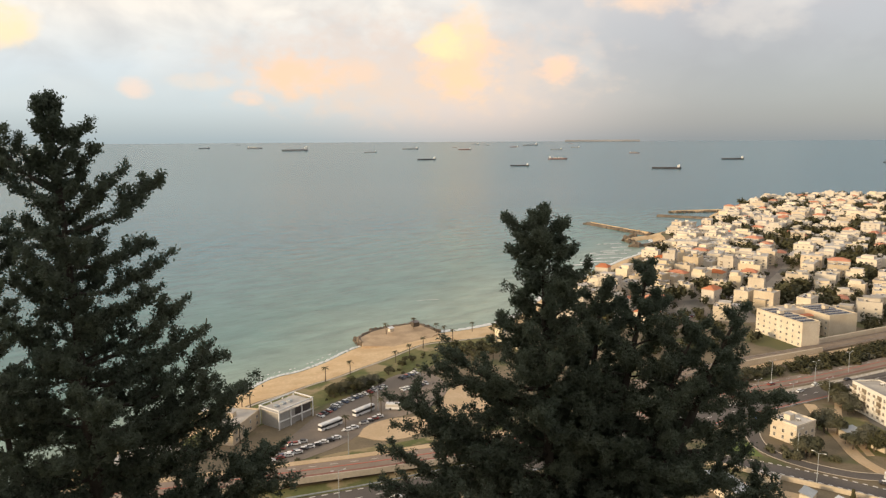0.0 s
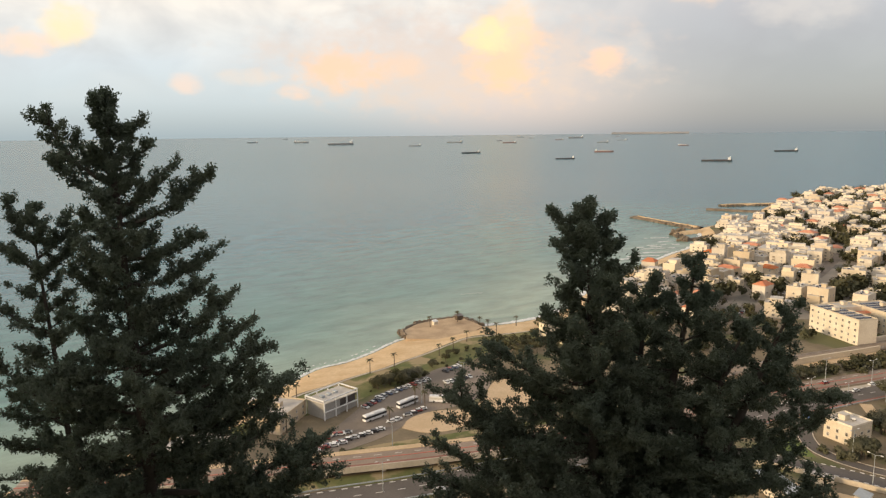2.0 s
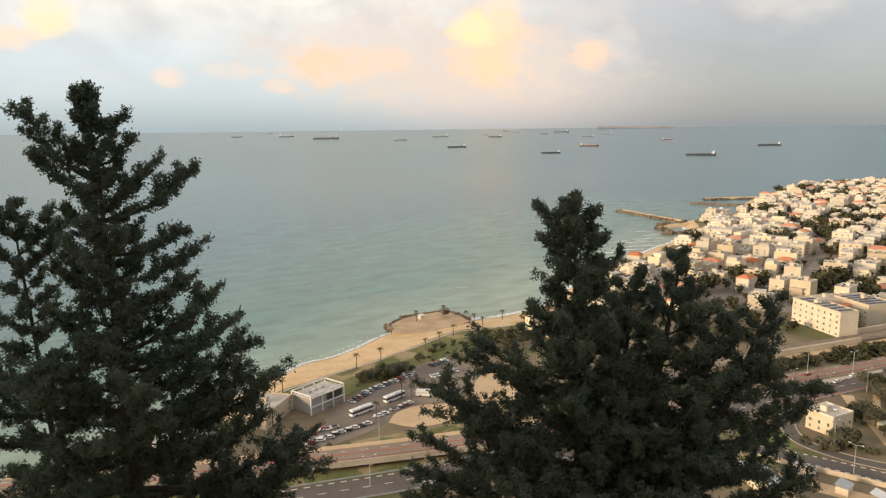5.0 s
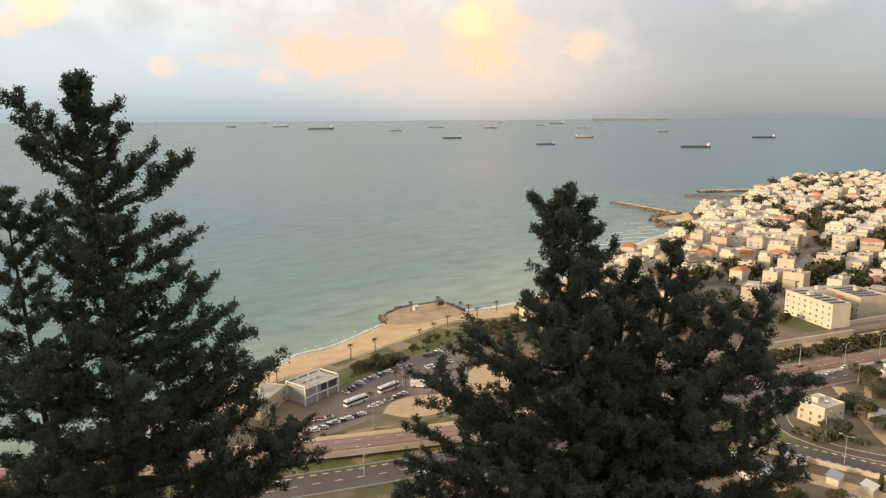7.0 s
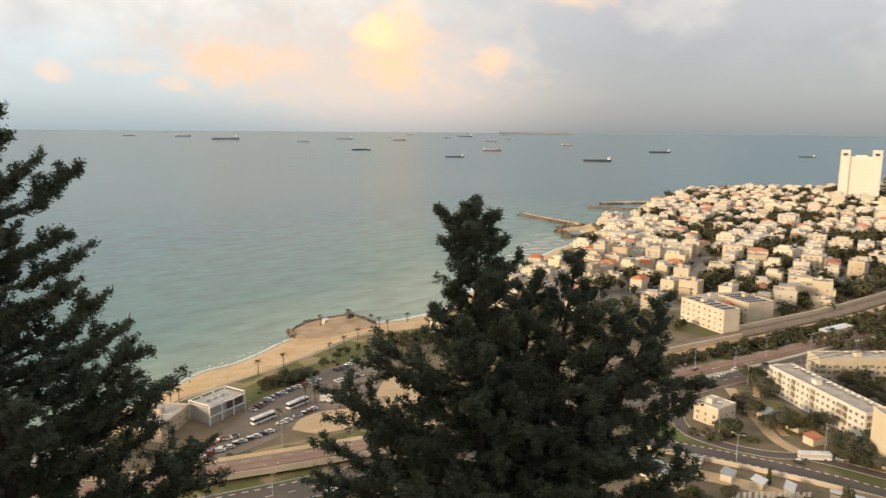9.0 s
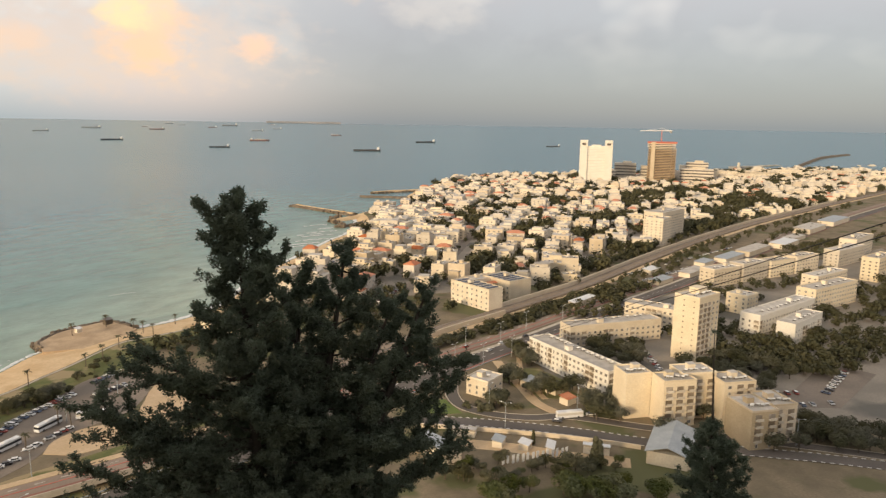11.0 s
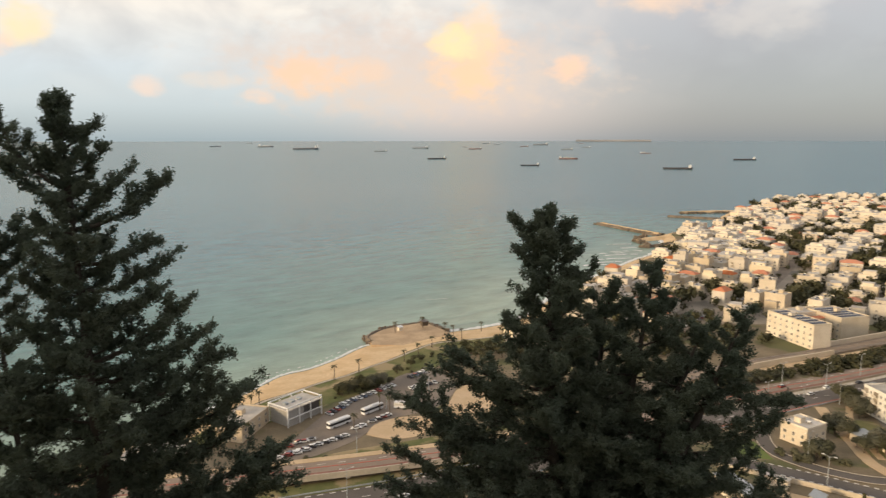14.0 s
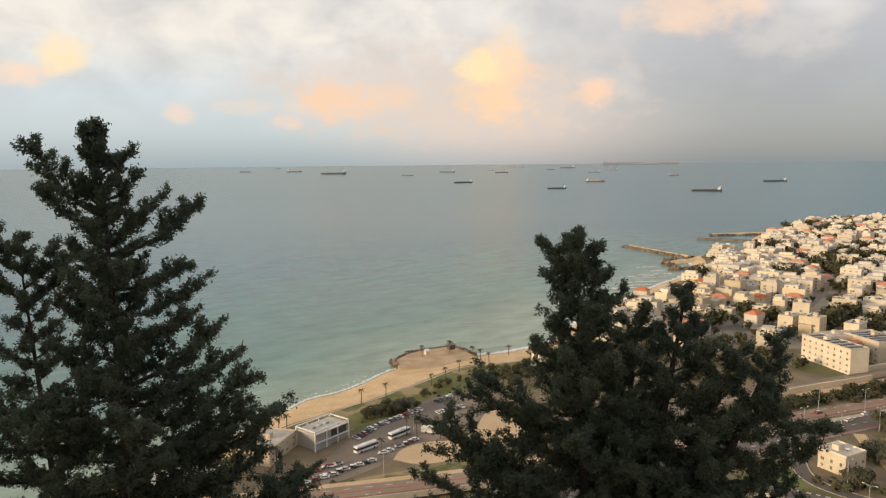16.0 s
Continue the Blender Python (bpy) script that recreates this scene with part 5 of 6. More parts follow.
# the nearest 300 trees and 200 shrubs are things of their own; the far ones are one mass of leaves
wanted.sort(key=lambda q: math.hypot(q[1], q[2]))
count = {True: 0, False: 0}
fv, ff, fv_count = [], [], 0
for kind, x, y, s in wanted:
    low = kind is SHRUB
    if count[low] < (200 if low else 300):
        count[low] += 1
        m = pose(x, y, GZ, 0, 0, r4.uniform(0, 360)) @ Matrix.Scale(s, 4)
        if kind not in first:
            first.add(kind)
            kind.matrix_basis = m
        else:
            clone(kind, m)
        continue
    n = 26 if low else 84
    lobes = np.array([(0, 0, 5.4, 2.6), (1.9, 1.0, 4.4, 2.1), (-1.8, 1.2, 4.6, 2.2), (0.3, -2.0, 4.5, 2.1), (0, 0, 2.4, 1.6)]) * s * (0.3 if low else 1.0) * np.array([r4.uniform(0.8, 1.25), r4.uniform(0.8, 1.25), r4.uniform(0.8, 1.15), 1.0])
    pick = lobes[np.random.randint(0, len(lobes), n)]
    d = np.random.normal(size=(n, 3))
    d /= np.linalg.norm(d, axis=1)[:, None]
    c = pick[:, :3] + d * pick[:, 3:] * (0.5 + 0.6 * np.random.rand(n, 1)) + np.array([x, y, GZ])
    nrm = d + np.random.uniform(-.7, .7, (n, 3)) + np.array([0, 0, 0.3])
    a = np.cross(nrm, np.random.normal(size=(n, 3)))
    a /= np.linalg.norm(a, axis=1)[:, None]
    b = np.cross(nrm / np.linalg.norm(nrm, axis=1)[:, None], a)
    z = s * (0.45 if low else 1.0) * np.random.uniform(0.6, 1.3, (n, 1))
    base = fv_count
    fv.append(np.stack([c - a * z, c - b * z * 0.7, c + a * z, c + b * z * 0.7], 1).reshape(-1, 3))
    fv_count = base + n * 4
    ff.append(np.arange(n * 4).reshape(n, 4) + base)
me = bpy.data.meshes.new("far_trees")
me.from_pydata(np.concatenate(fv).tolist(), [], np.concatenate(ff).tolist())
me.materials.append(LEAF)
tagged(part("far_trees", me, LEAF, None), "dark green trees between the far houses", "trees", kind="stuff")

# ---- palms ----
def palm(x, y, h):
    o = tagged(new("palm_tree"), "slim palm tree on the beach promenade", "palm tree", "palms along the beach")
    o.matrix_basis = pose(x, y, GZ, 0, 0, rnd.uniform(0, 360))
    bm = bmesh.new()
    tube(bm, (0, 0, -0.3), (0.15, 0, h * 0.5), 0.28, 0.22)
    tube(bm, (0.15, 0, h * 0.5), (0.1, 0.1, h), 0.22, 0.24)
    part("trunk", bm, TRUNK, o)
    for i in range(14):
        a, lift = i * 2.4, 0.9 - 0.12 * (i % 7) * 1.6
        bm = bmesh.new()
        prev = None
        for k in range(5):
            u = k / 4
            q = Vector((0.1 + math.cos(a) * 2.3 * u, 0.1 + math.sin(a) * 2.3 * u, h + lift * 1.6 * u - 1.5 * u * u))
            w = 0.32 * math.sin(math.pi * min(1, u + 0.15)) + 0.05
            s = Vector((-math.sin(a), math.cos(a), 0)) * w
            row = [bm.verts.new(q - s - Vector((0, 0, w * 0.6))), bm.verts.new(q), bm.verts.new(q + s - Vector((0, 0, w * 0.6)))]
            if prev:
                for n in range(2):
                    bm.faces.new((prev[n], prev[n + 1], row[n + 1], row[n]))
            prev = row
        part("frond", bm, PALMLEAF, o)


for x, y, h in ((-80, 322, 8.5), (-83, 319, 8), (-50, 362, 8), (-38, 372, 8), (-22, 455, 7), (-4, 468, 7), (-18, 312, 9), (-33, 297, 7), (-6, 405, 7), (16, 446, 7), (21, 434, 8), (35, 458, 6), (11, 457, 6), (-23, 318, 9), (-92, 300, 9), (-76, 286, 8), (-14, 392, 7), (2, 420, 7)):
    palm(x, y, h)

# ---- street lamps ----
def lamp(x, y, turn, h=11.5):
    o = tagged(new("street_lamp"), "tall grey street lamp with two arms", "street lamp", "lamps along the roads")
    o.matrix_basis = pose(x, y, GZ + 0.1, 0, 0, turn)
    bm = bmesh.new()
    tube(bm, (0, 0, 0), (0, 0, h), 0.16, 0.09)
    part("pole", bm, GALV, o)
    for s in (-1, 1):
        bm = bmesh.new()
        tube(bm, (0, 0, h - 0.1), (s * 1.9, 0, h + 0.35), 0.07, 0.06)
        arm = part("arm", bm, GALV, o)
        bm = bmesh.new()
        box(bm, s * 2.2, 0, h + 0.28, 0.9, 0.36, 0.16)
        part("lamp_head", bm, TANKW, arm)


for x, y, a in ((-29, 235, 20), (-29, 270, 20), (162, 321, 25), (183, 349, 25), (205, 347, 25), (176, 315, 25), (197, 321, 25), (150, 262, 25), (146, 241, 130), (185, 244, 60), (232, 362, 25), (262, 366, 25), (-75, 222, 20), (20, 256, 25), (246, 180, 120), (-20, 320, 0), (0, 345, 0)):
    lamp(x, y, a)

# ---- cars and coaches ----
def car_master(n, length=4.3, h=1.45):
    o = tagged(new("car"), "small car parked on worn asphalt", "car", "parked cars")
    bm = bmesh.new()
    box(bm, 0, 0, 0.32, length, 1.75, 0.55, 0, 0, 0.97)
    part("body", bm, CARPAINT, o)
    bm = bmesh.new()
    box(bm, -0.15, 0, 0.86, length * 0.58, 1.6, 0.42, 0, 0, 0.86)
    cab = part("window_band", bm, GLASS, o)
    bm = bmesh.new()
    box(bm, -0.15, 0, 1.28, length * 0.46, 1.34, 0.12, 0, 0, 0.95)
    part("car_roof", bm, CARPAINT, o)
    for sx in (-1, 1):
        for sy in (-1, 1):
            bm = bmesh.new()
            tube(bm, (sx * length * 0.31, sy * 0.72, 0.32), (sx * length * 0.31, sy * 0.9, 0.32), 0.32, 0.32, 10)
            part("wheel", bm, TYRE, o)
    return o


CAR = car_master(0)
CAR.matrix_basis = pose(-55, 283, GZ + 0.1, 0, 0, 60)


def cars_row(x0, y0, x1, y1, n, turn, skip=0.15, z=GZ + 0.1):
    for i in range(n):
        if rnd.random() < skip:
            continue
        u = i / max(1, n - 1)
        clone(CAR, pose(x0 + (x1 - x0) * u + rnd.uniform(-.2, .2), y0 + (y1 - y0) * u + rnd.uniform(-.2, .2), z, 0, 0, turn + rnd.uniform(-4, 4) + rnd.choice((0, 180))))


cars_row(-56, 272, -36, 289, 9, 10)
cars_row(-58, 279, -47, 288, 5, 15)
cars_row(-34, 295, -19, 312, 8, 20)
cars_row(-46, 314, -40, 325, 5, 140)
cars_row(-41, 326, -19, 352, 11, 140)
cars_row(-12, 362, -3, 373, 5, 140)
cars_row(-9, 347, 3, 356, 6, 120)
cars_row(-60, 268, -50, 275, 4, 20)
cars_row(262, 232, 296, 220, 9, 60)
cars_row(258, 216, 300, 204, 10, 60)
cars_row(310, 214, 350, 232, 9, 110)
cars_row(258, 272, 272, 300, 8, 20)
cars_row(180, 470, 300, 612, 34, 50, 0.35)
cars_row(172, 462, 290, 590, 30, 50, 0.4)
cars_row(207, 293, 214, 288, 3, 30)
cars_row(380, 440, 560, 500, 40, 60, 0.3)
cars_row(400, 470, 600, 540, 40, 30, 0.35)
cars_row(420, 455, 640, 530, 40, 100, 0.4)
for x, y, a in ((-9, 236, 22), (190, 334, 25), (203, 343, 25), (224, 350, 25), (181, 345, 25), (168, 322, 25), (60, 290, 25), (-40, 258, 15), (170, 238, -40), (216, 189, -40), (188, 238, -30)):
    clone(CAR, pose(x, y, GZ + 0.25, 0, 0, a))


def coach(x, y, turn, label, dark):
    o = tagged(new("coach"), label, "bus")
    o.matrix_basis = pose(x, y, GZ + 0.1, 0, 0, turn)
    bm = bmesh.new()
    box(bm, 0, 0, 0.4, 12, 2.5, 1.1)
    box(bm, 0, 0, 2.55, 12, 2.5, 0.6, 0, 0, 0.97)
    part("body", bm, SHIPWHITE, o)
    bm = bmesh.new()
    box(bm, 0, 0, 1.5, 11.9, 2.44, 1.05)
    part("window_band", bm, GLASS if dark else SHUTTER, o)
    bm = bmesh.new()
    box(bm, 0.5, 0, 3.14, 3, 1.6, 0.25)
    part("roof_unit", bm, SHIPWHITE, o)
    for sx in (-3.6, 3.8):
        for sy in (-1, 1):
            bm = bmesh.new()
            tube(bm, (sx, sy * 1.0, 0.5), (sx, sy * 1.28, 0.5), 0.5, 0.5, 12)
            part("wheel", bm, TYRE, o)


coach(-40, 301, 46, "white coach with dark windows, parked", True)
coach(-26.5, 317, 48, "white coach with dark windows, parked", True)
coach(-10.5, 321, -8, "white coach parked on the sandy lot", False)
coach(178, 240, -12, "white lorry parked beside the slip road", False)

# ---- breakwaters and the rocky spit ----
def mound(name, pts, widths, height, mat, label, seed, base=(0, 0)):
    ln = curve(pts, 8)
    r = random.Random(seed)
    bm = bmesh.new()
    rows = []
    for i, q in enumerate(ln):
        w = float(np.interp(i / (len(ln) - 1), np.linspace(0, 1, len(widths)), widths))
        d = ln[min(i + 1, len(ln) - 1)] - ln[max(i - 1, 0)]
        s = Vector((-d.y, d.x)).normalized()
        row = []
        for k in range(9):
            u = k / 4 - 1
            hh = height * (1 - abs(u) ** 2.2) - 1.2 * abs(u) ** 2 + r.uniform(-.25, .25)
            c = Vector((q.x, q.y)) + s * (u * w + r.uniform(-.5, .5))
            row.append(bm.verts.new((c.x, c.y, hh + float(np.interp(i / (len(ln) - 1), np.linspace(0, 1, len(base)), base)))))
        rows.append(row)
    for a, b in zip(rows, rows[1:]):
        for k in range(8):
            bm.faces.new((a[k], b[k], b[k + 1], a[k + 1]))
    bmesh.ops.recalc_face_normals(bm, faces=bm.faces)
    return structure(part(name, bm, mat, None), label, "breakwater")


def rocks(line, n, spread, size, seed):
    r = random.Random(seed)
    bm = bmesh.new()
    for _ in range(n):
        q = r.choice(line)
        x, y, s = q.x + r.uniform(-spread, spread), q.y + r.uniform(-spread, spread), size * r.uniform(0.6, 1.4)
        box(bm, x, y, r.uniform(-0.6, 0.5), s, s * 0.8, s * 0.8, r.uniform(0, 3), 0, 0.65)
    return tagged(part("rock_armour", bm, ROCK, None), "dark armour rocks along the water", "rocks", kind="stuff")


patch("rock_spit", [(-36, 434), (-39, 454), (-31, 471), (-19, 480), (-6, 487), (0, 484), (8, 472), (13, 463), (6, 448), (-14, 432)], 1.9, WETSAND, 1, 3.0)
spit = curve([(-38, 442), (-41, 455), (-32, 474), (-19, 483), (-5, 490), (2, 486), (12, 470)], 10)
mound("spit_wall", [(-37, 442), (-40, 455), (-31, 472), (-19, 481), (-6, 488), (1, 485), (10, 470)], [2.6, 2.8, 2.4, 1.6], 2.6, ROCK, "dark rock wall round the spit", 2)
rocks(spit, 140, 2.2, 1.9, 3)
pier1 = [(318, 950), (300, 985), (282, 1030), (262, 1085)]
mound("breakwater", pier1, [12, 8, 6, 7], 3.2, ROCK, "curved rock breakwater", 4)
mound("breakwater_deck", [(316, 952), (300, 988), (284, 1030), (266, 1078)], [8, 5, 3.5, 4], 3.9, SAND, "pale top of the breakwater", 5)
rocks(curve(pier1, 14), 160, 7, 3.0, 6)
mound("rock_shelf", [(262, 846), (288, 862), (310, 880)], [5, 9, 10], 2.6, ROCK, "dark rock shelf", 7)
mound("rock_shelf", [(264, 893), (290, 915), (318, 930)], [6, 12, 14], 3.0, SAND, "pale rock shelf", 8)
rocks(curve([(262, 846), (275, 852), (268, 893), (280, 925), (300, 955)], 12), 120, 6, 3.0, 9)
mound("breakwater", [(476, 1140), (445, 1160), (405, 1185)], [9, 7, 6], 3.4, ROCK, "low rock breakwater", 10)
mound("breakwater", [(560, 1262), (505, 1258), (448, 1243)], [14, 12, 8], 3.4, SAND, "sandy breakwater", 11)
rocks(curve([(560, 1255), (505, 1245), (448, 1235)], 12), 120, 5, 3.0, 12)
mound("harbour_breakwater", [(1800, 1445), (1855, 1475), (2078, 1595), (2307, 1707), (2500, 1750)], [9, 9, 10, 10, 12], 6, ROCK, "long harbour breakwater", 13, [8, 9.5, 20, 31, 37])
for x, y, w in ((1760, 1560, 120), (1900, 1590, 90), (2300, 1560, 140)):
    block(x, y, w, 24, 12, 5, GREYWALL, "long grey harbour shed on the quay", "shed", "harbour_shed", joined=True, heaters=0, step=8)
bm = bmesh.new()
tube(bm, (0, 0, 0), (0, 0, 26), 4, 4, 12)
part("wall", bm, WHITE, tagged(new("harbour_silo"), "pale round harbour silo on the quay", "silo")).parent.matrix_basis = pose(1700, 1530, GZ)

# ---- surf ----
def foam_line(line, w0, w1, z, seed, gap=0.0):
    r = random.Random(seed)
    bm = bmesh.new()
    prev = None
    for i, q in enumerate(line):
        d = line[min(i + 1, len(line) - 1)] - line[max(i - 1, 0)]
        s = Vector((-d.y, d.x)).normalized()
        k = 0.5 + 0.5 * noise.noise(Vector((i * 0.11, seed, 0))) + 0.12 * noise.noise(Vector((i * 0.6, seed, 2)))
        a = Vector((q.x, q.y)) + s * (noise.noise(Vector((i * 0.2, seed, 5))) * 1.2)
        b = a + s * (w0 + (w1 - w0) * k)
        if gap and k < gap:
            prev = None
            continue
        row = [bm.verts.new((*a, z)), bm.verts.new((*((a + b) / 2), z + 0.12)), bm.verts.new((*b, z - 0.05))]
        if prev:
            for n in range(2):
                bm.faces.new((prev[n], prev[n + 1], row[n + 1], row[n]))
        prev = row
    return tagged(part("surf", bm, FOAM, None), "white foam of breaking waves", "surf", kind="stuff")


foam_line(curve([(q.x, q.y) for q in shore[5:37]], 14), 0.8, 4.2, 0.14, 1)
foam_line([q + Vector((-5.0, 4.0)) for q in curve([(q.x, q.y) for q in shore[8:35]], 14)], 0.3, 1.8, 0.12, 2, 0.55)
foam_line(curve([(q.x, q.y) for q in shore[42:100]], 8), 1.5, 8.0, 0.14, 3)
for i, (x, y, ln) in enumerate(((205, 762, 40), (222, 790, 46), (190, 740, 36), (232, 815, 40), (250, 842, 34), (212, 800, 30), (176, 725, 28), (240, 870, 34))):
    foam_line(curve([(x - ln * 0.5, y - ln * 0.1), (x, y + 2), (x + ln * 0.5, y + ln * 0.12)], 16), 0.8, 7.0, 0.16, 20 + i, 0.42)
foam_line(curve([(-2, 566), (6, 570), (16, 571)], 8), 0.3, 1.2, 0.16, 40, 0.3)

# ---- ships at anchor ----
def ship(az, el, length_deg, hull, label, turn=0.0, cargo=False):
    lo, hi = 1000.0, 4840.0
    for _ in range(40):
        r = (lo + hi) / 2
        lo, hi = (r, hi) if math.degrees(math.atan2(sea_height(r) - EYE, r)) < el else (lo, r)
    a, L = radians(az), r * radians(length_deg)
    o = tagged(new("ship"), label, "ship", "ships at anchor")
    o.matrix_basis = pose(r * math.sin(a), r * math.cos(a), sea_height(r) - 0.2, 0, 0, -az + turn)
    bm = bmesh.new()
    B, Hh = L * 0.14, L * 0.055
    out = [(-0.5, 0.4), (-0.5, -0.4), (-0.35, -0.5), (0.36, -0.5), (0.46, -0.25), (0.5, 0), (0.46, 0.25), (0.36, 0.5), (-0.35, 0.5)]
    low = [bm.verts.new((u * L * 0.96, v * B * 0.9, -1)) for u, v in out]
    top = [bm.verts.new((u * L, v * B, Hh * (1.25 if u > 0.4 else 1.0))) for u, v in out]
    for i in range(len(out)):
        j = (i + 1) % len(out)
        bm.faces.new((low[i], low[j], top[j], top[i]))
    bm.faces.new(top)
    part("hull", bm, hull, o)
    bm = bmesh.new()
    s = 1 if (round(az * 10) % 3) else -1
    x0 = 0.40 * L * (1 if not cargo else -1)
    box(bm, x0, 0, Hh, L * 0.09, B * 0.8, L * 0.065)
    box(bm, x0, 0, Hh + L * 0.065, L * 0.06, B * 0.9, L * 0.02)
    tube(bm, (x0 + L * 0.03, 0, Hh + L * 0.06), (x0 + L * 0.03, 0, Hh + L * 0.12), L * 0.012, L * 0.01, 6)
    part("deckhouse", bm, SHIPWHITE, o, "white deckhouse and funnel")
    if cargo:
        for k in range(4):
            bm = bmesh.new()
            box(bm, (-0.18 + 0.15 * k) * L, 0, Hh, L * 0.1, B * 0.7, L * 0.015)
            tube(bm, ((-0.25 + 0.15 * k) * L, 0, Hh), ((-0.25 + 0.15 * k) * L, 0, Hh + L * 0.085), L * 0.009, L * 0.006, 5)
            part("deck_crane", bm, CREAM, o)


for az, el, ln, red, cargo in ((-16.41, -0.54, .82, 0, 0), (-13.93, -0.30, .41, 0, 0), (-12.70, -0.57, 1.19, 0, 1), (-9.64, -0.77, 2.05, 0, 0), (-3.78, -0.95, 1.0, 0, 0), (-0.59, -0.71, 1.28, 0, 0), (0.71, -1.56, 1.51, 0, 0), (2.96, -0.60, .41, 1, 0),
                                (3.77, -0.78, 1.05, 1, 0), (4.62, -0.34, .59, 0, 0), (5.51, -0.43, .46, 0, 0), (7.68, -0.58, .68, 1, 0), (8.96, -0.45, 1.19, 0, 0), (8.16, -2.08, 1.51, 0, 0), (11.02, -0.81, .91, 0, 0), (11.13, -1.55, 1.51, 1, 1),
                                (12.12, -0.34, .41, 1, 0), (12.48, -0.64, .73, 0, 0), (17.0, -1.08, .82, 1, 1), (19.42, -2.26, 2.19, 0, 0), (24.08, -1.53, 1.6, 0, 0), (34.21, -1.67, 1.1, 0, 0)):
    # hulls nearer the horizon take the grey that imitates haze
    ship(az, el, ln, HULLRED if red else HULLDARK if el < -1.2 else HULLHAZE, ("red-hulled" if red else "dark-hulled" if el < -1.2 else "haze-paled") + (" cargo ship with deck cranes at anchor" if cargo else " tanker with a white deckhouse at anchor"), rnd.uniform(-8, 8), bool(cargo))

# far shore on the horizon
bm = bmesh.new()
for i in range(40):
    az = radians(11.8 + i * 0.14)
    box(bm, 4800 * math.sin(az), 4800 * math.cos(az), 100, 20, 10, 26 + 3 * noise.noise(Vector((i * 0.5, 0, 0))), -az)
tagged(part("far_shore", bm, FARLAND, None), "pale far shore across the bay", "backdrop", kind="structure")

# ---- cables across the valley ----
for k in range(2):
    o = tagged(new("overhead_cable"), "thin dark cable spanning the valley", "cable")
    bm = bmesh.new()
    a, b = Vector((56, -4, 139.6 + 1.7 * k)), Vector((217, 328, 11 + 1.2 * k))
    skin(bm, [a.lerp(b, i / 30) for i in range(31)], [0.085] * 31, 5)
    part("cable", bm, TYRE, o)
for x, y, z0, z1 in ((217, 328, GZ - 0.5, 12.6), (56, -4, 84, 142)):
    o = tagged(new("cable_mast"), "grey steel mast that carries two cables", "mast")
    bm = bmesh.new()
    tube(bm, (x, y, z0), (x, y, z1), 0.5, 0.35, 8)
    box(bm, x, y, z1 - 0.4, 3, 0.4, 0.4)
    part("post", bm, GALV, o)

# ---- the dark conifers in front of the viewpoint ----
def spray_mesh(r, n=17, size=0.1):
    """Points and triangles of one tuft of short scale-leaf sprays round a twig."""
    vs, fs = [], []
    for _ in range(n):
        d = Vector((r.gauss(0, 1), r.gauss(0, 1), r.gauss(0.3, 0.8))).normalized()
        a = d.orthogonal().normalized()
        a.rotate(Matrix.Rotation(r.uniform(0, 6.28), 3, d))
        l, w = size * r.uniform(0.4, 0.85), size * r.uniform(0.12, 0.22)
        st = Vector((r.gauss(0, 1), r.gauss(0, 1), r.gauss(0, 1))) * size * 0.34
        k = len(vs)
        vs += [st - a * w * 0.5, st + d * l * 0.6 + a * w, st + d * l, st + d * l * 0.5 - a * w + d.cross(a) * w * 0.6]
        fs += [(k, k + 1, k + 2), (k, k + 2, k + 3)]
    return np.array([tuple(v) for v in vs]), np.array(fs)


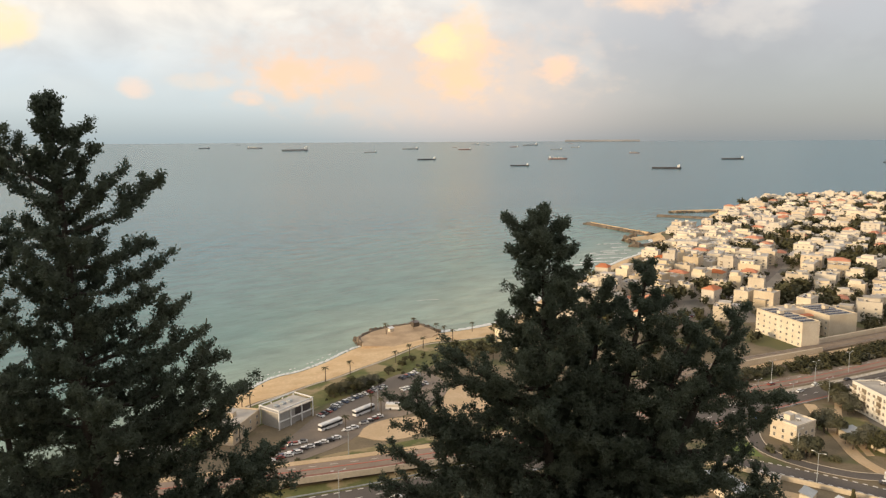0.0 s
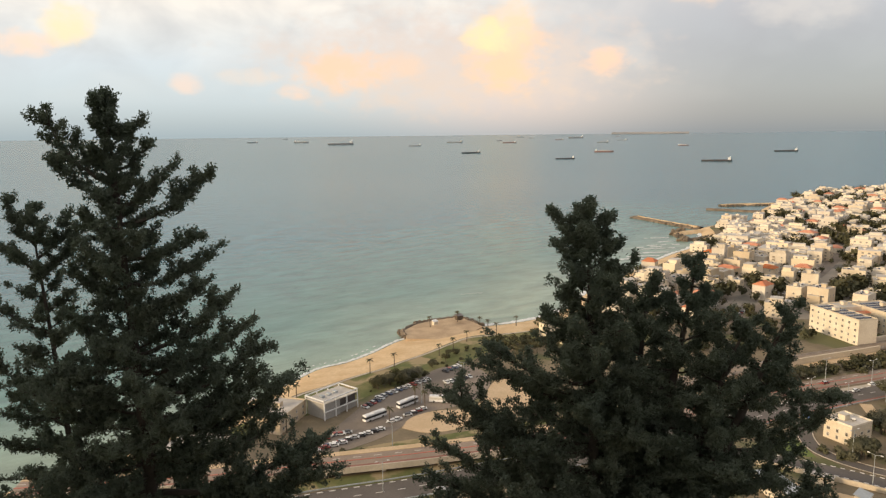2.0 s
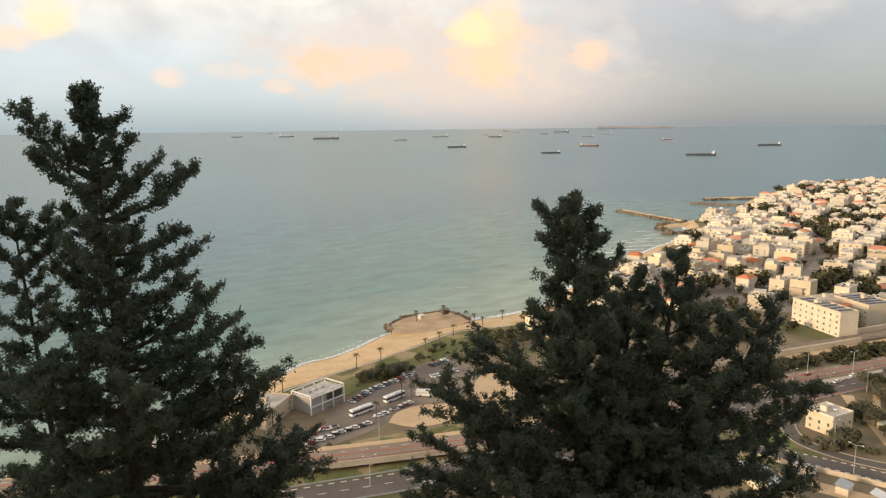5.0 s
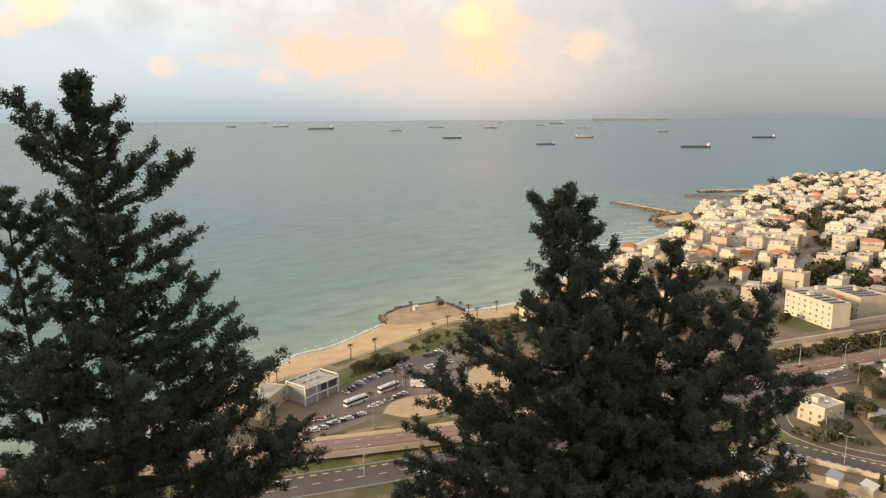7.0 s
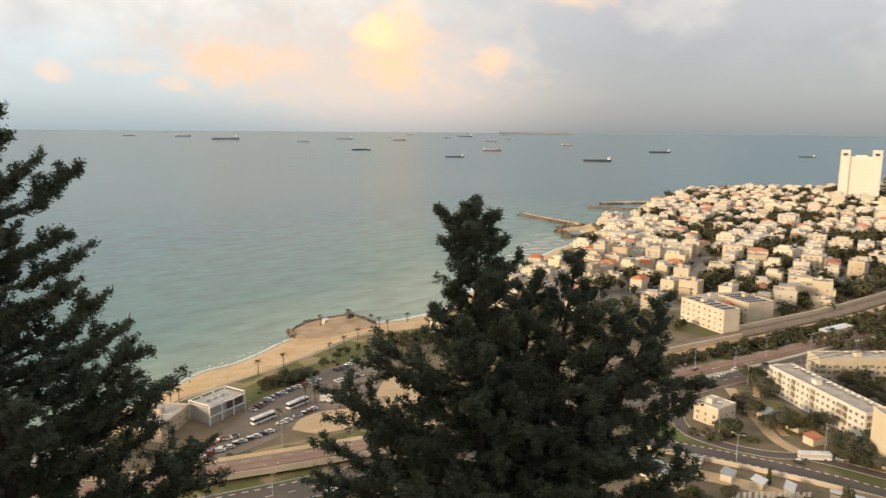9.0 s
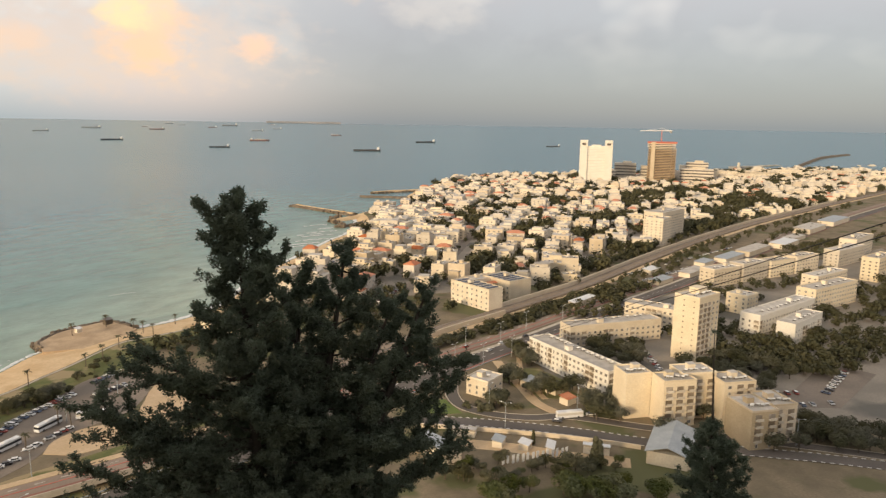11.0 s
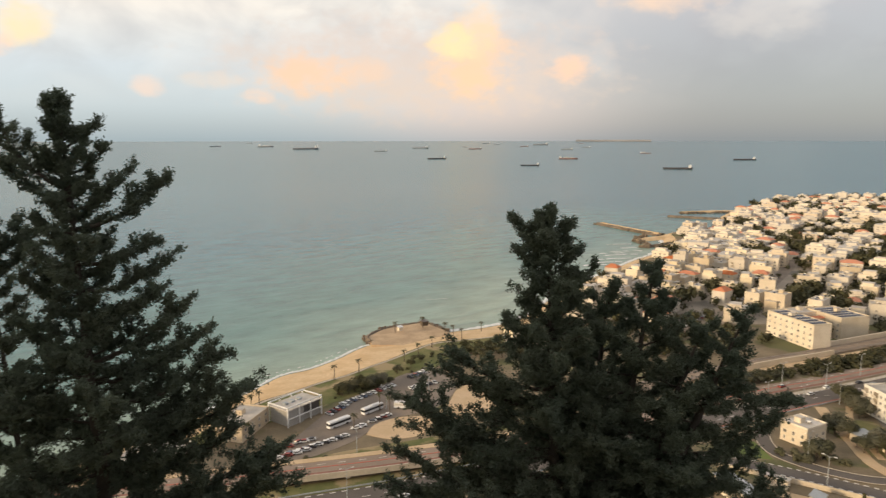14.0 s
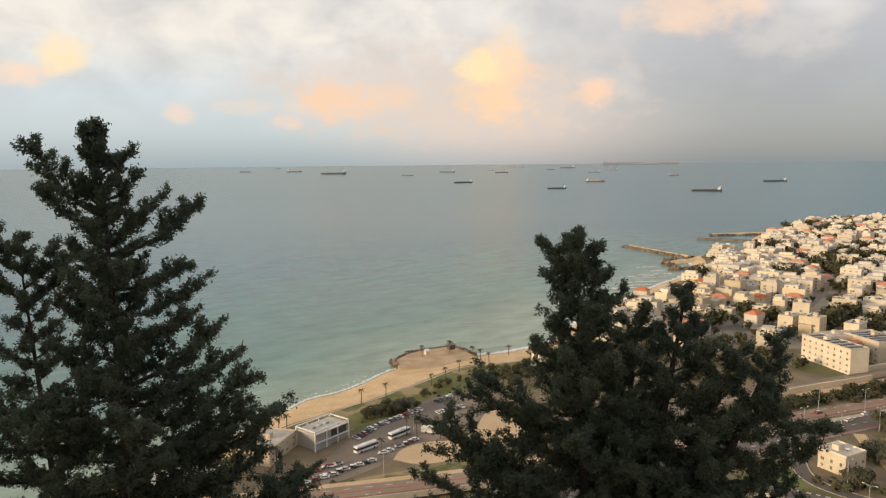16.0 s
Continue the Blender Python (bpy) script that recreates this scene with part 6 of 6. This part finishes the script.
def conifer(label, stems, limbs, seed, trunk_r=0.16, tuft=0.086, density=0.95, name="conifer"):
    """stems: (foot, top, [(share of the way down from the top, reach)], limb count). limbs: (from stem, share down, tip)."""
    r = random.Random(seed)
    tree = tagged(new(name), label, "tree")
    foot = Vector(stems[0][0])
    tree.matrix_basis = Matrix.Translation(foot)
    kit = [spray_mesh(r, size=tuft) for _ in range(7)]
    spots = []
    twigs = bmesh.new()

    def limb(bm, a, b, ra, sag, steps=7):
        """A bent limb from a to b that droops, then lifts; gives its points."""
        a, b = Vector(a), Vector(b)
        ln = (b - a).length
        side = Vector((r.uniform(-1, 1), r.uniform(-1, 1), 0)) * 0.06 * ln
        pts = []
        for i in range(steps + 1):
            u = i / steps
            pts.append(a.lerp(b, u) + Vector((0, 0, -sag * ln * math.sin(math.pi * u))) + side * math.sin(math.pi * u) + Vector((r.uniform(-1, 1), r.uniform(-1, 1), r.uniform(-1, 1))) * 0.012 * ln)
        skin(bm, [q - foot for q in pts], [max(0.006, ra * (1 - i / steps)) for i in range(steps + 1)], 5)
        return pts

    def leafy(pts, ln, start=0.2):
        """Short twigs with tufts along a limb."""
        n = max(5, int(ln * 18 * density))
        small = min(1.0, 0.3 + ln * 0.5) if tuft > 0.2 else 1.0
        for i in range(n):
            u = start + (1 - start) * ((i + r.random()) / n)
            f = u * (len(pts) - 1)
            k = min(len(pts) - 2, int(f))
            q = pts[k].lerp(pts[k + 1], f - k)
            d = (pts[k + 1] - pts[k]).normalized()
            reach = (0.05 + 0.21 * min(1.0, ln) * (1 - 0.65 * u)) * r.uniform(0.2, 1.4) * tuft / 0.086
            out = (Vector((r.gauss(0, 1), r.gauss(0, 1), r.gauss(0.25, 0.6))).normalized() + d * 0.7).normalized()
            tip = q + out * reach
            tube(twigs, q - foot, tip - foot, 0.007, 0.004, 3)
            for v in (0.5, 1.0):
                spots.append((q.lerp(tip, v), r.uniform(0.7, 1.25) * small))
        for _ in range(3):
            spots.append((pts[-1] + Vector((r.gauss(0, .03), r.gauss(0, .03), r.gauss(0.02, .03))), r.uniform(0.8, 1.1)))

    lines = []
    for si, (a, b, prof, count) in enumerate(stems):
        bm = bmesh.new()
        a, b = Vector(a), Vector(b)
        ln = (b - a).length
        pts = []
        for i in range(15):
            u = i / 14
            pts.append(a.lerp(b, u) + Vector((math.sin(u * 5 + seed + si) * 0.06, math.cos(u * 4 + si) * 0.05, 0)) * (0 if i in (0, 14) else 1))
        skin(bm, [q - foot for q in pts], [trunk_r * (0.06 + 0.94 * (1 - i / 14) ** 0.9) for i in range(15)], 8)
        part("trunk" if si == 0 else "leader", bm, BARK, tree)
        lines.append(pts)
        down, reach = zip(*prof)
        for i in range(count):
            v = ((i + r.random()) / count) ** 1.0 * down[-1]
            f = (1 - v) * 14
            k = min(13, int(f))
            q = pts[k].lerp(pts[k + 1], f - k)
            L = float(np.interp(v, down, reach)) * r.uniform(0.5, 1.08)
            if L < 0.08 or (L < 0.28 and tuft > 0.2):
                continue
            az = i * 2.39996 + r.uniform(-.5, .5)
            lift = 0.75 - 0.75 * min(1, v * 1.6)
            tip = q + Vector((math.cos(az) * L, math.sin(az) * L, L * (lift + r.uniform(-.12, .22))))
            main = limb(twigs, q, tip, 0.012 + 0.013 * L, 0.07)
            leafy(main, L, 0.12)
            for s in range(int(2 + L * 5.5 / (tuft / 0.086))):
                u = r.uniform(0.25, 0.9)
                kk = int(u * (len(main) - 1))
                d = (main[kk + 1] - main[kk]).normalized()
                out = (Vector((r.gauss(0, 1), r.gauss(0, 1), r.gauss(0.15, 0.45))).normalized() * 0.9 + d).normalized()
                l2 = min(0.9, L * r.uniform(0.15, 0.42) * (1.15 - u * 0.5))
                leafy(limb(twigs, main[kk], main[kk] + out * l2, 0.012, 0.03, 4), l2, 0.1)
        spots.append((b, 1.0))
        for i in range(10 if tuft < 0.2 else 2):
            spots.append((b + Vector((r.gauss(0, .08), r.gauss(0, .08), -0.05 * i)), 1.0))
    for si, v, tip in limbs:
        f = (1 - v) * 14
        k = min(13, int(f))
        q = lines[si][k].lerp(lines[si][k + 1], f - k)
        tip = Vector(tip)
        tip = q.lerp(tip, max(0.3, 1 - 0.17 / max(0.2, (tip - q).length)))
        L = (tip - q).length
        bm = bmesh.new()
        main = limb(bm, q, tip, 0.02 + 0.016 * L, 0.10, 9)
        part("limb", bm, BARK, tree)
        leafy(main, L, 0.3)
        for s in range(int(L * 7)):
            u = r.uniform(0.35, 0.95)
            kk = int(u * (len(main) - 1))
            d = (main[kk + 1] - main[kk]).normalized()
            out = (Vector((r.gauss(0, 1), r.gauss(0, 1), r.gauss(0.25, 0.5))).normalized() * 0.8 + d).normalized()
            l2 = min(0.75, L * r.uniform(0.14, 0.3))
            leafy(limb(twigs, main[kk], main[kk] + out * l2, 0.012, 0.02, 4), l2, 0.1)
    part("branchwork", twigs, BARK, tree)
    V, F, base = [], [], 0
    for q, s in spots:
        v, f = kit[r.randrange(7)]
        rot = np.array(Euler((r.uniform(-.5, .5), r.uniform(-.5, .5), r.uniform(0, 6.28))).to_matrix())
        V.append(v @ rot.T * s + np.array(tuple(q - foot)))
        F.append(f + base)
        base += len(v)
    V, F = np.concatenate(V), np.concatenate(F)
    me = bpy.data.meshes.new("foliage")
    me.vertices.add(len(V))
    me.vertices.foreach_set("co", V.astype(np.float32).ravel())
    me.loops.add(len(F) * 3)
    me.loops.foreach_set("vertex_index", F.astype(np.int32).ravel())
    me.polygons.add(len(F))
    me.polygons.foreach_set("loop_start", np.arange(0, len(F) * 3, 3, dtype=np.int32))
    me.update()
    me.validate()
    me.materials.append(NEEDLE)
    tagged(part("foliage", me, NEEDLE, tree), kind="stuff")
    return tree


def at(y, az, el):
    """The place at the distance y ahead, in a direction given in degrees."""
    return (y * math.tan(radians(az)), y, EYE + y / math.cos(radians(az)) * math.tan(radians(el)))


Y1, Y2, Y3 = 13.0, 15.0, 14.0
conifer("tall dark conifer with open, upswept branches", [(at(Y1, -24.3, -42), at(Y1, -26.7, 2.9), [(0, 0.1), (0.015, 0.28), (0.03, 0.36), (0.06, 0.30), (0.09, 0.42), (0.13, 0.62), (0.17, 0.85), (0.23, 1.05), (0.31, 1.35), (0.375, 1.7), (0.43, 1.95), (0.52, 2.4), (0.64, 3.1)], 92)],
        [(0, 0.03, at(Y1, -27.9, 2.8)), (0, 0.02, at(Y1, -25.7, 3.4)), (0, 0.065, at(Y1, -23.7, 1.8)), (0, 0.12, at(Y1, -31.0, 2.0)), (0, 0.135, at(Y1, -30.8, -0.9)), (0, 0.10, at(Y1, -23.3, -0.2)), (0, 0.15, at(Y1, -21.8, -1.7)),
         (0, 0.175, at(Y1, -19.1, -2.1)), (0, 0.22, at(Y1, -20.0, -7.2)), (0, 0.26, at(Y1, -19.4, -8.6)), (0, 0.29, at(Y1, -20.2, -11.2)), (0, 0.36, at(Y1, -17.9, -11.4)), (0, 0.39, at(Y1, -16.6, -14.1)), (0, 0.42, at(Y1, -15.7, -16.0)),
         (0, 0.45, at(Y1, -15.6, -18.4)), (0, 0.48, at(Y1, -13.9, -18.9)), (0, 0.52, at(Y1, -14.5, -21.7)), (0, 0.57, at(Y1, -11.2, -23.6)), (0, 0.62, at(Y1, -11.7, -26.1)), (0, 0.60, at(Y1, -11.0, -24.6)), (0, 0.3, at(Y1, -29.5, -8.0)),
         (0, 0.36, at(Y1, -30.5, -12.0)), (0, 0.42, at(Y1, -31.0, -16.0)), (0, 0.11, at(Y1, -29.2, 0.1))], 3, 0.2)
conifer("smaller dark conifer beside a taller one", [(at(Y2, -29.6, -42), at(Y2, -31.8, -4.7), [(0, 0.15), (0.06, 0.6), (0.12, 0.6), (0.2, 0.8), (0.3, 1.2), (0.45, 2.1), (0.66, 3.0)], 56)],
        [(0, 0.06, at(Y2, -33.4, -3.8)), (0, 0.10, at(Y2, -35.4, -6.0)), (0, 0.08, at(Y2, -29.3, -5.0)), (0, 0.11, at(Y2, -28.3, -6.2)), (0, 0.2, at(Y2, -35.2, -10.6)), (0, 0.3, at(Y2, -36.5, -14.0))], 5, 0.15)
conifer("broad dark conifer with several leaders", [
    (at(Y3, 12.9, -44), at(Y3, 9.9, -5.9), [(0, 0.2), (0.03, 0.55), (0.08, 0.85), (0.13, 0.9), (0.18, 0.95), (0.25, 1.25), (0.32, 1.5), (0.38, 1.7), (0.44, 2.1), (0.58, 2.8)], 96),
    (at(Y3 + 0.7, 12.6, -38), at(Y3 + 0.7, 14.6, -12.4), [(0, 0.2), (0.1, 0.8), (0.25, 1.5), (0.5, 2.0), (0.75, 2.2)], 46),
    (at(Y3 + 0.2, 13.0, -38), at(Y3 + 0.2, 18.3, -9.8), [(0, 0.15), (0.08, 0.55), (0.2, 1.1), (0.4, 1.9), (0.8, 2.2)], 54),
    (at(Y3 - 0.3, 13.5, -38), at(Y3 - 0.3, 25.3, -12.7), [(0, 0.15), (0.1, 0.5), (0.25, 0.9), (0.5, 1.5), (0.8, 1.8)], 46),
    (at(Y3 - 0.2, 12.8, -38), at(Y3 - 0.2, 22.3, -14.2), [(0, 0.2), (0.15, 1.0), (0.4, 1.7), (0.8, 2.0)], 44)],
    [(0, 0.03, at(Y3, 6.4, -5.9)), (0, 0.08, at(Y3, 6.8, -8.6)), (0, 0.06, at(Y3, 12.5, -7.4)), (0, 0.12, at(Y3, 14.4, -9.5)), (0, 0.17, at(Y3, 7.5, -12.7)), (0, 0.2, at(Y3, 5.9, -14.4)), (0, 0.05, at(Y3, 10.2, -4.8)), (1, 0.03, at(Y3, 15.5, -10.8)), (2, 0.06, at(Y3, 19.8, -11.8)), (3, 0.2, at(Y3, 29.7, -18.6)), (0, 0.45, at(Y3, 0.3, -22.6)), (0, 0.29, at(Y3, 1.2, -16.8)), (0, 0.33, at(Y3, 0.8, -18.2)), (0, 0.4, at(Y3, -2.2, -20.2)),
     (0, 0.40, at(Y3, -1.8, -22.3)), (0, 0.48, at(Y3, -3.2, -24.4)), (0, 0.54, at(Y3, -4.0, -26.4)), (3, 0.4, at(Y3, 28.5, -19.8)), (3, 0.55, at(Y3, 27.0, -22.4)), (3, 0.65, at(Y3, 29.0, -24.0)), (3, 0.25, at(Y3, 26.0, -15.0)), (2, 0.12, at(Y3, 19.6, -12.2)), (0, 0.58, at(Y3, -4.2, -28.5))], 8, 0.22)
conifer("slim dark conifer with a long thin leader", [(at(34, 49.2, -40), at(34, 47.5, -15.2), [(0, 0.1), (0.1, 0.16), (0.2, 0.2), (0.225, 0.4), (0.26, 1.4), (0.31, 2.1), (0.4, 2.8), (0.6, 4.0)], 120)], [], 12, 0.3, 0.24, 0.5)
